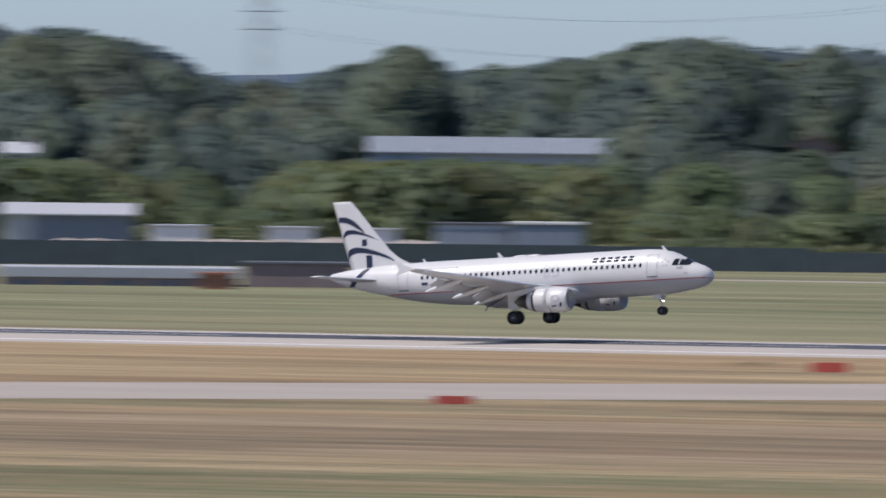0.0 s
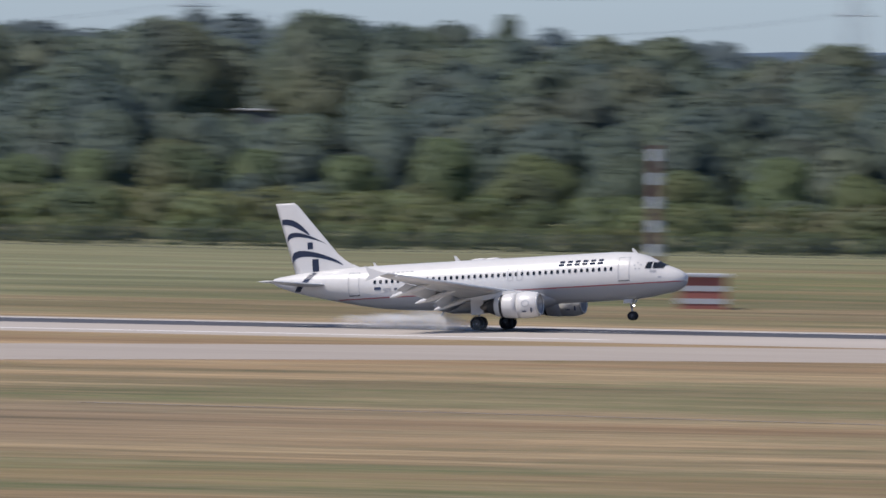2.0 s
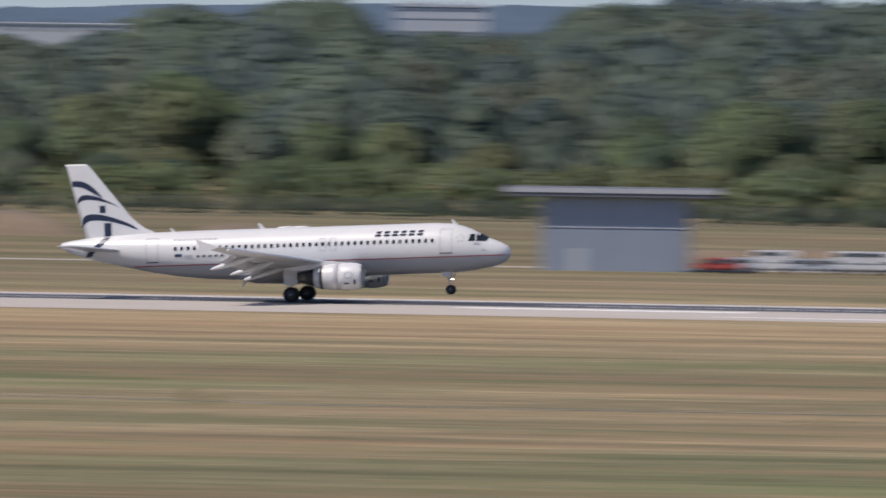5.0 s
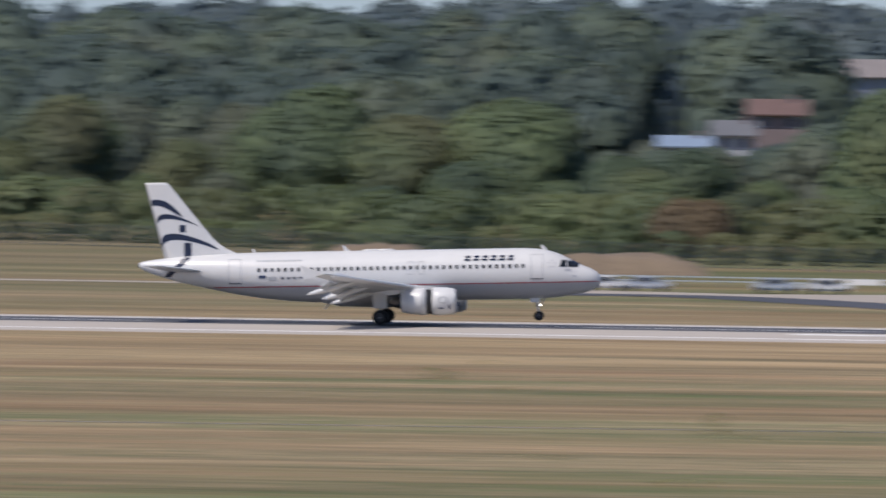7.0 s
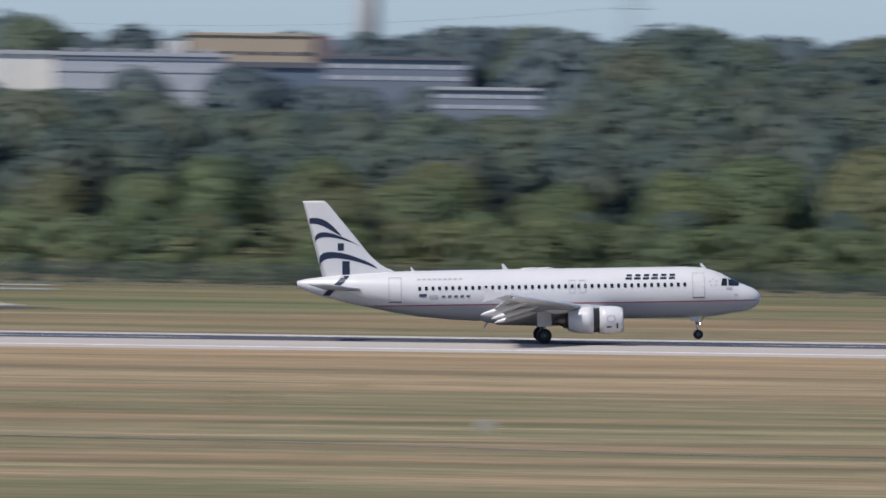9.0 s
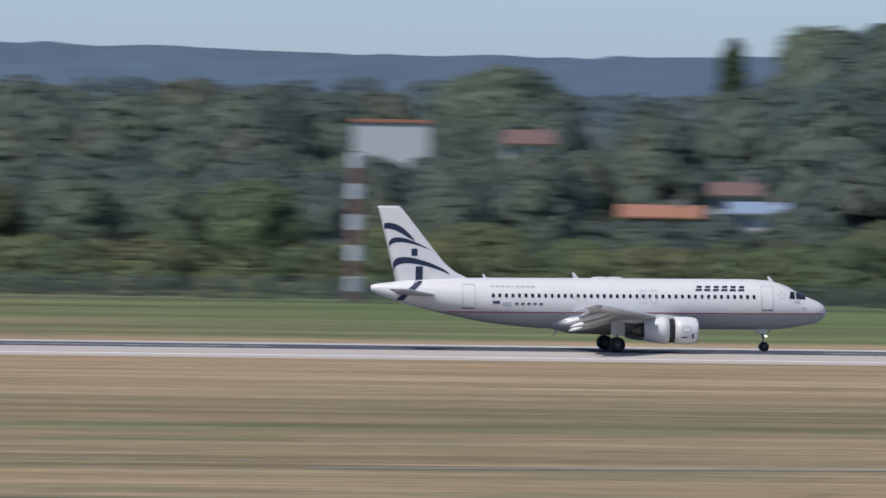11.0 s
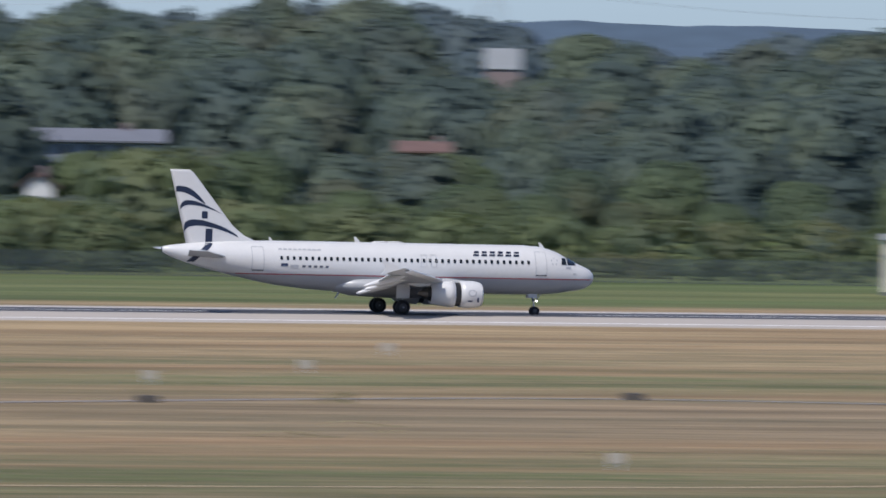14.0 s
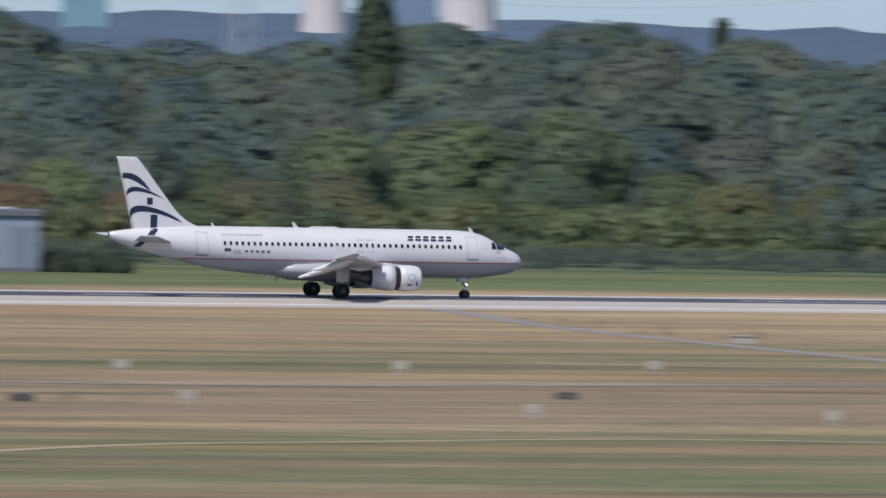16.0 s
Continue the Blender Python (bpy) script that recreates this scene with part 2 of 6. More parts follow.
# green leaves with some bluish distance haze mixed into the colour
FAR_LEAVES = leaf_material("far_hazed_foliage", (0.050, 0.070, 0.066), (0.082, 0.104, 0.074), olive=(0.090, 0.088, 0.058))
BUSH_LEAVES = leaf_material("bush_foliage", (0.050, 0.068, 0.042), (0.084, 0.104, 0.052), 0.4)


# ---- mesh helpers ----
def mesh(name, verts, faces, mat, smooth=False):
    me = bpy.data.meshes.new(name)
    me.from_pydata([tuple(v) for v in verts], [], faces)
    me.materials.append(mat)
    if smooth:
        me.polygons.foreach_set("use_smooth", [True] * len(me.polygons))
    me.update()
    return me


def part(name, data, parent=None, label=""):
    """Links mesh data as one object under a thing or a part; data may be a bmesh with its material."""
    if isinstance(data, tuple):
        bm, mat = data
        me = bpy.data.meshes.new(name)
        bm.to_mesh(me)
        bm.free()
        me.materials.append(mat)
        data = me
    ob = new(name, data)
    ob.parent = parent
    return tagged(ob, label) if label else ob


def thing(name, label, category, m=None, group="", kind=""):
    ob = new(name)
    ob.empty_display_size = 0.5
    if m is not None:
        ob.matrix_world = m
    return tagged(ob, label, category, group, kind)


def boxes(*items):
    """One bmesh of bevel-free boxes, each (x0, x1, y0, y1, z0, z1)."""
    bm = bmesh.new()
    for x0, x1, y0, y1, z0, z1 in items:
        bmesh.ops.create_cube(bm, size=1, matrix=Matrix.Translation(((x0 + x1) / 2, (y0 + y1) / 2, (z0 + z1) / 2)) @ Matrix.Diagonal((x1 - x0, y1 - y0, z1 - z0, 1)))
    return bm


def soft_box(x0, x1, y0, y1, z0, z1, r):
    bm = boxes((x0, x1, y0, y1, z0, z1))
    bmesh.ops.bevel(bm, geom=list(bm.edges), offset=r, segments=2, affect="EDGES")
    return bm


def lathe(profile, axis, centre, n=28, closed=False):
    """Vertices and faces of a turned form. profile: (along, radius)."""
    vs, fs = [], []
    for a, r in profile:
        for k in range(n):
            c, s = r * math.cos(k * math.tau / n), r * math.sin(k * math.tau / n)
            p = {"x": (a, c, s), "y": (c, a, s), "z": (c, s, a)}[axis]
            vs.append((p[0] + centre[0], p[1] + centre[1], p[2] + centre[2]))
    rows = len(profile)
    for i in range(rows if closed else rows - 1):
        j = (i + 1) % rows
        for k in range(n):
            fs.append((i * n + k, i * n + (k + 1) % n, j * n + (k + 1) % n, j * n + k))
    if not closed:
        fs.append(tuple(range(n - 1, -1, -1)))
        fs.append(tuple((rows - 1) * n + k for k in range(n)))
    return vs, fs


def rod(a, b, r0, r1, n=8):
    """A tapered rod from a to b."""
    a, b = Vector(a), Vector(b)
    q = (b - a).to_track_quat("Z", "Y")
    vs = [a + q @ Vector((r0 * math.cos(k * math.tau / n), r0 * math.sin(k * math.tau / n), 0)) for k in range(n)]
    vs += [b + q @ Vector((r1 * math.cos(k * math.tau / n), r1 * math.sin(k * math.tau / n), 0)) for k in range(n)]
    fs = [(k, (k + 1) % n, n + (k + 1) % n, n + k) for k in range(n)] + [tuple(range(n - 1, -1, -1)), tuple(range(n, 2 * n))]
    return vs, fs


def merged(pieces):
    vs, fs = [], []
    for v, f in pieces:
        o = len(vs)
        vs += list(v)
        fs += [tuple(i + o for i in p) for p in f]
    return vs, fs


def leaf_mesh(name, pts, mat, normals=None):
    """A mesh of loose leaves from an array (count, corners, 3)."""
    n, k = pts.shape[:2]
    me = bpy.data.meshes.new(name)
    me.vertices.add(n * k)
    me.vertices.foreach_set("co", np.ascontiguousarray(pts, dtype=np.float32).ravel())
    me.loops.add(n * k)
    me.loops.foreach_set("vertex_index", np.arange(n * k, dtype=np.int32))
    me.polygons.add(n)
    me.polygons.foreach_set("loop_start", np.arange(n, dtype=np.int32) * k)
    me.materials.append(mat)
    me.update(calc_edges=True)
    if normals is not None:
        at = me.attributes.new("custom_normal", "FLOAT_VECTOR", "POINT")
        at.data.foreach_set("vector", np.repeat(normals, k, axis=0).astype(np.float32).ravel())
    return me


def bearing(deg, dist, z=LOW):
    """A place on the field by its bearing from the eye and its distance."""
    a = radians(deg)
    return Vector((dist * math.sin(a), dist * math.cos(a), z))


# ---- the field ----
def build_ground():
    xs = [-4900, -2400, -1200, -600, 0, 600, 1200, 2400, 4900]
    ys = [-400, 0, 400, 800, 1200, 1600, 2000, 2800, 3800, 4950]
    vs = [(x, y, LOW) for y in ys for x in xs]
    n = len(xs)
    fs = [(j * n + i, j * n + i + 1, (j + 1) * n + i + 1, (j + 1) * n + i) for j in range(len(ys) - 1) for i in range(n - 1)]
    ob = new("ground", mesh("ground", vs, fs, GRASS))
    tagged(ob, "flat airfield of straw and green mown grass strips", "ground", kind="structure")


def strip(name, sections, xs, mat, lift=0.0):
    """A paved strip along x; sections: (across, height) from the near side to the far side."""
    k = len(sections)
    vs = [(x, DEPTH + a, z + lift) for x in xs for a, z in sections]
    fs = [(i * k + j, (i + 1) * k + j, (i + 1) * k + j + 1, i * k + j + 1) for i in range(len(xs) - 1) for j in range(k - 1)]
    return mesh(name, vs, fs, mat)


def build_runway():
    xs = [-2600 + 100 * i for i in range(53)]
    run = new("runway", strip("runway", [(-30, LOW - 0.1), (-30, LOW + 0.02), (-22.5, LOW + 0.05), (0, 0.0), (22.5, LOW + 0.05), (30, LOW + 0.02), (30, LOW - 0.1)], xs, CONCRETE))
    tagged(run, "pale concrete runway, crowned, with white edge lines", "runway", kind="structure")
    part("rubber_track", strip("rubber_track", [(-5.0, LOW + 0.245), (0.0, LOW + 0.3), (19.5, LOW + 0.0833)], xs, ASPHALT, 0.008), run, "dark asphalt strip along the runway")
    for a, half, along in ((-21.4, 0.75, [x for x in xs if x <= -400] + [-400]), (-21.4, 0.75, [-178] + [x for x in xs if x >= -100]), (21.2, 1.2, xs)):
        z, tip = -abs(a) * 0.25 / 22.5, half / 90 * (1 if a > 0 else -1)
        part("edge_line", strip("edge_line", [(a - half, z + tip), (a + half, z - tip)], sorted(set(along)), MARK, 0.012), run, "white painted edge line")
    for x in (-335, -189, -40):
        part("touchdown_mark", strip("touchdown_mark", [(-11.2, -0.1244), (-8.2, -0.0911)], [x - 12, x + 12], MARK, 0.014), run, "white touchdown zone marking")
    dash = strip("centre_dash", [(-0.45, -0.005), (0.45, -0.005)], [-15, 15], MARK, 0.014)
    for i in range(-14, 15):
        ob = part("centre_dash", dash, run)
        ob.location = (i * 60.0, 0, 0)


# leaves of the farthest wood; the blue of distance haze is in their colour
FAR_TREES = leaf_material("distant_hazed_foliage", (0.050, 0.072, 0.088), (0.074, 0.096, 0.102), olive=(0.074, 0.090, 0.090))
build_ground()
build_runway()


# ---- the airliner (x forward, y to its left, z up; origin between the main wheels on the ground) ----
STATIONS = [  # x, top, bottom, half width
    (17.73, 3.36, 3.20, 0.08), (17.66, 3.62, 2.92, 0.36), (17.42, 3.90, 2.64, 0.66), (16.95, 4.17, 2.38, 0.98), (16.25, 4.45, 2.18, 1.27),
    (15.60, 4.70, 2.11, 1.47), (15.10, 5.03, 2.01, 1.63), (14.50, 5.36, 1.92, 1.77), (13.80, 5.62, 1.85, 1.88), (12.80, 5.83, 1.80, 1.95),
    (11.50, 5.92, 1.78, 1.975), (6.0, 5.92, 1.78, 1.975), (0.0, 5.92, 1.78, 1.975), (-5.5, 5.92, 1.79, 1.975), (-7.5, 5.92, 1.92, 1.96),
    (-10.0, 5.91, 2.20, 1.88), (-12.0, 5.88, 2.55, 1.72), (-14.2, 5.80, 3.04, 1.45), (-16.5, 5.66, 3.58, 1.05), (-18.0, 5.53, 4.02, 0.72),
    (-19.2, 5.38, 4.46, 0.42), (-19.75, 5.26, 4.76, 0.26), (-19.86, 5.16, 4.86, 0.15)]
ST = np.array(STATIONS)[::-1]


def hull(x):
    """Top, bottom and half width of the fuselage at x."""
    return [float(np.interp(x, ST[:, 0], ST[:, k])) for k in (1, 2, 3)]


def side_y(x, z, lift=0.012):
    """How far the skin stands out at x, z."""
    t, b, w = hull(x)
    c, r = (t + b) / 2, (t - b) / 2
    u = max(-0.999, min(0.999, (z - c) / r))
    return w * math.sqrt(1 - u * u) + lift


def hull_patch(name, ring, mat, parent, side=-1, label="", lift=0.03):
    """A thin patch of paint or glass on the skin; ring: rows of (x, z), each row with as many points."""
    k = len(ring[0])
    vs = [(x, side * side_y(x, z, lift), z) for row in ring for x, z in row]
    fs = [(i * k + j, i * k + j + 1, (i + 1) * k + j + 1, (i + 1) * k + j) for i in range(len(ring) - 1) for j in range(k - 1)]
    return part(name, mesh(name, vs, fs, mat), parent, label)


def block(x0, x1, z0, z1, lean=0.0, nx=2, nz=3):
    return [[(x0 + (x1 - x0) * i / nx + lean * j / nz, z0 + (z1 - z0) * j / nz) for i in range(nx + 1)] for j in range(nz + 1)]


def pane(a, b, c, d, n=6):
    """A four-cornered patch, finely divided."""
    def at(u, v):
        return tuple((a[k] * (1 - u) + b[k] * u) * (1 - v) + (d[k] * (1 - u) + c[k] * u) * v for k in (0, 1))
    return [[at(i / n, j / n) for i in range(n + 1)] for j in range(n + 1)]


def loft(sections, n=14):
    """A wing between sections (y, leading edge x, chord, z, thickness, twist in degrees)."""
    vs, fs = [], []
    for y, xle, ch, z, th, tw in sections:
        up, dn = [], []
        for i in range(n + 1):
            s = 0.5 * (1 - math.cos(math.pi * i / n))
            half = th * ch * 2.6 * (0.2969 * math.sqrt(s) - 0.126 * s - 0.3516 * s * s + 0.2843 * s ** 3 - 0.1015 * s ** 4) / 0.5
            dx, a = -s * ch, radians(tw)
            up.append((xle + dx * math.cos(a), y, z + half * 1.15 + dx * math.sin(a)))
            dn.append((xle + dx * math.cos(a), y, z - half * 0.85 + dx * math.sin(a)))
        vs += up + dn[-2:0:-1]
    k = len(vs) // len(sections)
    for i in range(len(sections) - 1):
        for j in range(k):
            fs.append((i * k + j, i * k + (j + 1) % k, (i + 1) * k + (j + 1) % k, (i + 1) * k + j))
    fs.append(tuple(range(k - 1, -1, -1)))
    fs.append(tuple((len(sections) - 1) * k + j for j in range(k)))
    return vs, fs


def wing_at(y):
    """Leading edge, trailing edge and mean height of the wing at |y|."""
    return (float(np.interp(y, [0, 1.9, 17.0], [6.3, 5.2, -3.3])), float(np.interp(y, [0, 6.4, 17.0], [-1.9, -2.0, -4.9])), float(np.interp(y, [0, 1.9, 17.0], [2.35, 2.5, 4.05])))


FIN_TOP, FIN_BASE = 11.72, 5.4


def fin_edges(z):
    le = float(np.interp(z, [5.4, 5.95, 6.25, 6.75, 7.2, 11.45, 11.72], [-11.2, -12.0, -12.7, -13.4, -13.85, -17.2, -17.55]))
    te = float(np.interp(z, [5.4, 11.72], [-17.75, -19.28]))
    return le, te


def fin_y(x, z, lift=0.012):
    le, te = fin_edges(z)
    s = max(0.0, min(1.0, (le - x) / (le - te)))
    return 0.28 * (1 - 0.55 * (z - FIN_BASE) / 6.3) * (math.sqrt(s) * 1.9 * (1 - s) + 0.04) + lift


def build_airliner():
    plane = thing("airliner", "white twin-engined airliner with grey belly and navy tail stripes, landing", "airliner")
    n = 40
    vs = [(x, w * math.sin(k * math.tau / n), (t + b) / 2 + (t - b) / 2 * math.cos(k * math.tau / n)) for x, t, b, w in STATIONS for k in range(n)]
    fs = [(i * n + k, (i + 1) * n + k, (i + 1) * n + (k + 1) % n, i * n + (k + 1) % n) for i in range(len(STATIONS) - 1) for k in range(n)]
    fs += [tuple(range(n)), tuple((len(STATIONS) - 1) * n + k for k in range(n - 1, -1, -1))]
    body = part("fuselage", mesh("fuselage", vs, fs, LIVERY, True), plane, "white fuselage, grey below a thin red line")
    # belly fairing round the wing roots
    fv, ff = lathe([(-5.6, 0.1), (-5.0, 0.75), (-3.5, 1.25), (0, 1.45), (3.0, 1.4), (5.0, 1.1), (6.6, 0.55), (7.3, 0.1)], "x", (0, 0, 0), 24)
    part("belly_fairing", mesh("belly_fairing", [(x, y * 1.62, z * 0.72 + 2.32) for x, y, z in fv], ff, LIVERY, True), plane)
    exhaust = lathe([(-19.9, 0.12), (-19.86, 0.17), (-19.7, 0.18)], "x", (0, 0, 5.01), 16)
    part("exhaust_pipe", mesh("exhaust_pipe", *exhaust, DARK, True), plane)
    for side in (-1, 1):
        xs = [-14.3 + 0.8 * i for i in range(40)] + [17.2, 17.55]
        hull_patch("belly_line", [[(x, 3.085) for x in xs], [(x, 3.165) for x in xs]], RED_LINE, body, side, "thin red line")
        # cabin windows, rounded
        for i in range(41):
            x = -9.95 + i * 0.537
            ring = [[(x + dx * w, z) for dx in (-1, 0, 1)] for z, w in ((4.34, 0.07), (4.39, 0.12), (4.61, 0.12), (4.66, 0.07))]
            hull_patch("cabin_window", ring, GLASS_DARK, body, side)

        def door(x0, x1, z0, z1, wide):
            """Seam lines of a door, as one frame."""
            nz = 8
            loop = [(x0, z0 + (z1 - z0) * i / nz) for i in range(nz + 1)] + [(x1, z1 - (z1 - z0) * i / nz) for i in range(nz + 1)]
            cx, cz = (x0 + x1) / 2, (z0 + z1) / 2
            rows = [[], []]
            for x, z in loop + loop[:1]:
                rows[0].append((x, z))
                rows[1].append((x - math.copysign(wide, x - cx), z - wide * (1 if z > cz else -1) * (1 if abs(abs(z - cz) - (z1 - z0) / 2) < 1e-6 else 0)))
            hull_patch("door_seam", rows, SEAM, body, side)
        door(-12.46, -11.42, 3.45, 5.42, 0.045)
        door(12.15, 13.15, 3.45, 5.42, 0.045)
        for x in (2.15, 3.0):
            door(x, x + 0.5, 3.95, 5.0, 0.035)
        for x0, x1 in ((-12.46, -11.42), (12.15, 13.15)):
            hull_patch("door_sill", block(x0, x1, 3.38, 3.45), DARK, body, side, "dark door sill")
        # cockpit glass
        hull_patch("cockpit_window", pane((14.48, 4.36), (15.00, 4.34), (15.00, 4.92), (14.62, 4.92)), GLASS_DARK, body, side, "dark cockpit side window", 0.03)
        hull_patch("cockpit_window", pane((15.10, 4.34), (15.98, 4.30), (15.30, 4.82), (15.10, 4.90)), GLASS_DARK, body, side, "dark cockpit side window", 0.03)
        # windshield, wrapped over the nose
        rows = []
        for i in range(4):
            x = 15.30 + 0.62 * (1 - i / 3)
            t, b, w = hull(x)
            top = t - 0.012
            rows.append([(x + 0.12 * (1 - f), 0.06 * side + side * f * w * 0.62, top - 0.34 * f * f * (t - b) / 2.4 + 0.035) for f in (0, 0.25, 0.5, 0.75, 1.0)])
        vs2 = [p for r in rows for p in r]
        part("windshield", mesh("windshield", vs2, [(a * 5 + b2, a * 5 + b2 + 1, a * 5 + b2 + 6, a * 5 + b2 + 5) for a in range(3) for b2 in range(4)], GLASS_DARK), body, "dark windshield pane")
        # name on the front fuselage as plain slanted bars, two to a letter's place
        for i in range(6):
            x = 6.72 + i * 0.70 if side < 0 else 10.22 - i * 0.70
            lean = 0.05 if side < 0 else -0.05
            for k, (z0, z1, w) in enumerate(((4.99, 5.13, 0.50), (5.23, 5.38, 0.42))):
                hull_patch("title_bar", block(x + 2.0 * k * lean, x + w + 2.0 * k * lean, z0, z1, lean, 4, 4), TITLE_NAVY, body, side, "navy slanted title bar", 0.06)
        for i in range(9):
            hull_patch("lettering_bar", block(-10.15 + i * 0.42, -9.85 + i * 0.42, 5.18, 5.30), SEAM, body, side, "small grey lettering bar")
        hull_patch("flag", block(-10.0, -9.4, 3.82, 4.06), FLAG, body, side, "small blue flag patch")
        hull_patch("flag", block(-9.2, -8.5, 3.70, 3.95), SEAM, body, side, "small pale flag patch")
        for i in range(5):
            hull_patch("lettering_bar", block(-8.2 + i * 0.5, -7.92 + i * 0.5, 3.74, 3.92, 0.05), SEAM_DARK, body, side)
        for k in range(5):
            a = radians(90 + 72 * k)
            cx, cz = 13.85 + 0.28 * math.cos(a), 4.62 + 0.28 * math.sin(a)
            hull_patch("star_mark", block(cx - 0.06, cx + 0.06, cz - 0.06, cz + 0.06), SEAM, body, side)
        hull_patch("probe_patch", block(15.55, 15.85, 3.55, 3.66), SEAM, body, side)
        hull_patch("probe_patch", block(14.9, 15.4, 4.02, 4.2), SEAM, body, side)
    # blades on the roof
    for x, s in ((13.2, 0.55), (-2.9, 0.6), (-10.4, 0.4)):
        t = hull(x)[0]
        v = [(x - 0.35 * s, -0.03, t - 0.05), (x + 0.45 * s, -0.03, t - 0.05), (x - 0.35 * s, 0.03, t - 0.05), (x + 0.45 * s, 0.03, t - 0.05), (x - 0.6 * s, -0.015, t + 0.75 * s), (x - 0.3 * s, -0.015, t + 0.75 * s), (x - 0.6 * s, 0.015, t + 0.75 * s), (x - 0.3 * s, 0.015, t + 0.75 * s)]
        part("roof_antenna", mesh("roof_antenna", v, [(0, 1, 5, 4), (3, 2, 6, 7), (1, 3, 7, 5), (2, 0, 4, 6), (4, 5, 7, 6), (0, 2, 3, 1)], WHITE), plane)
    for x in (0.3, -0.9):
        v, f = lathe([(-0.8, 0.02), (-0.5, 0.09), (0.3, 0.11), (0.8, 0.02)], "x", (x, 0, 5.94), 10)
        part("roof_fairing", mesh("roof_fairing", v, f, WHITE, True), plane)
    v, f = rod((-4.3, 0, 1.9), (-4.75, 0, 1.2), 0.12, 0.05)
    part("belly_antenna", mesh("belly_antenna", v, f, WING_GREY), plane)
    # fin
    zs = [5.4, 5.7, 5.95, 6.25, 6.6, 7.2, 8.2, 9.2, 10.2, 11.0, 11.5, 11.66, 11.72]
    vs, fs, m = [], [], 12
    for z in zs:
        le, te = fin_edges(z)
        thin = 0.35 if z > 11.7 else 1.0
        up = [(le + (te - le) * (i / m) ** 1.6, thin * fin_y(le + (te - le) * (i / m) ** 1.6, z, 0), z) for i in range(m + 1)]
        vs += up + [(x, -y, zz) for x, y, zz in up[-2:0:-1]]
    k = 2 * m
    fs = [(i * k + j, i * k + (j + 1) % k, (i + 1) * k + (j + 1) % k, (i + 1) * k + j) for i in range(len(zs) - 1) for j in range(k)] + [tuple((len(zs) - 1) * k + j for j in range(k))]
    fin = part("tail_fin", mesh("tail_fin", vs, fs, WHITE, True), plane, "white tail fin with sweeping navy stripes")

    def fin_stripe(rows, steps=14):
        """A curved stripe: rows of (x, z low, z high) along the fin."""
        r = np.array(rows)
        u = np.linspace(0, len(r) - 1, steps)
        lo, hi = [], []
        cub = [np.polyfit(range(len(r)), r[:, c], min(3, len(r) - 1)) for c in range(3)]
        for q in u:
            x, a, b = (float(np.polyval(c, q)) for c in cub)
            lo.append((x, a)), hi.append((x, max(a + 0.01, b)))
        for side in (-1, 1):
            vv = [(x, side * fin_y(x, z), z) for x, z in lo + hi]
            part("fin_stripe", mesh("fin_stripe", vv, [(i, i + 1, steps + i + 1, steps + i) for i in range(steps - 1)], NAVY), fin, "curved navy stripe")
    fin_stripe([(-18.75, 9.85, 10.32), (-17.9, 9.75, 10.28), (-17.1, 9.35, 9.85), (-16.25, 8.85, 8.95)])
    fin_stripe([(-18.35, 8.35, 8.75), (-17.6, 8.70, 9.08), (-16.4, 8.70, 9.00), (-15.2, 8.18, 8.22), (-14.8, 8.02, 8.05)])
    fin_stripe([(-18.0, 6.35, 7.05), (-17.2, 6.95, 7.5), (-15.6, 7.0, 7.4), (-14.0, 6.35, 6.6), (-13.35, 6.12, 6.15)])
    for a in ([(-16.5, 7.65, 8.25), (-16.0, 7.65, 8.25)], [(-16.15, 5.5, 6.8), (-15.55, 5.5, 6.8)]):
        fin_stripe(a, 3)
    for side in (-1, 1):
        ring = [[(x - 0.3, z), (x, z), (x + 0.3, z)] for x, z in ((-15.9, 5.62), (-16.05, 5.4), (-16.35, 5.1), (-16.75, 4.75), (-17.1, 4.45), (-17.35, 4.2), (-17.5, 4.02))]
        hull_patch("tail_stripe", ring, NAVY, body, side, "curved navy stripe", 0.035)
    # wings, flaps, spoilers, engines
    for side in (-1, 1):
        secs = []
        for y in (1.0, 1.9, 4.0, 6.4, 10.0, 14.0, 16.6, 17.0):
            le, te, z = wing_at(y)
            secs.append((side * y, le, le - te, z, 0.125 if y < 2 else 0.105 if y < 16.9 else 0.05, 1.5 - 0.12 * y))
        wing = part("wing", mesh("wing", *loft(secs), WING_GREY, True), plane, "pale grey swept wing")
        MOVING.append(("flex", wing, side))
        le, te, z = wing_at(17.0)
        fence = [(le - 0.2, z), (te - 0.55, z + 0.75), (te - 0.15, z), (te - 0.55, z - 0.55)]
        v = [(x, side * (17.0 + d), zz) for d in (0, 0.06) for x, zz in fence]
        tip = part("wingtip_fence", mesh("wingtip_fence", v, [(0, 1, 2, 3), (7, 6, 5, 4), (0, 4, 5, 1), (1, 5, 6, 2), (2, 6, 7, 3), (3, 7, 4, 0)], WHITE), plane)
        MOVING.append(("flex", tip, side))
        for y0, y1, ch in ((2.1, 6.3, 1.9), (6.5, 12.4, 1.35)):
            fl = []
            for y in (y0, y1):
                le, te, z = wing_at(y)
                fl.append((side * y, te + 0.25, ch * (1.0 if y == y0 else 0.8), z - 0.02 * (y == y0) - 0.12, 0.09, 28))
            MOVING.append(("flex", part("flap", mesh("flap", *loft(fl, 8), WING_GREY, True), plane, "lowered grey flap"), side))
        sl = []
        for y in (6.9, 16.4):
            le, te, z = wing_at(y)
            sl.append((side * y, le + 0.32, 0.62, z - 0.10, 0.14, 18))
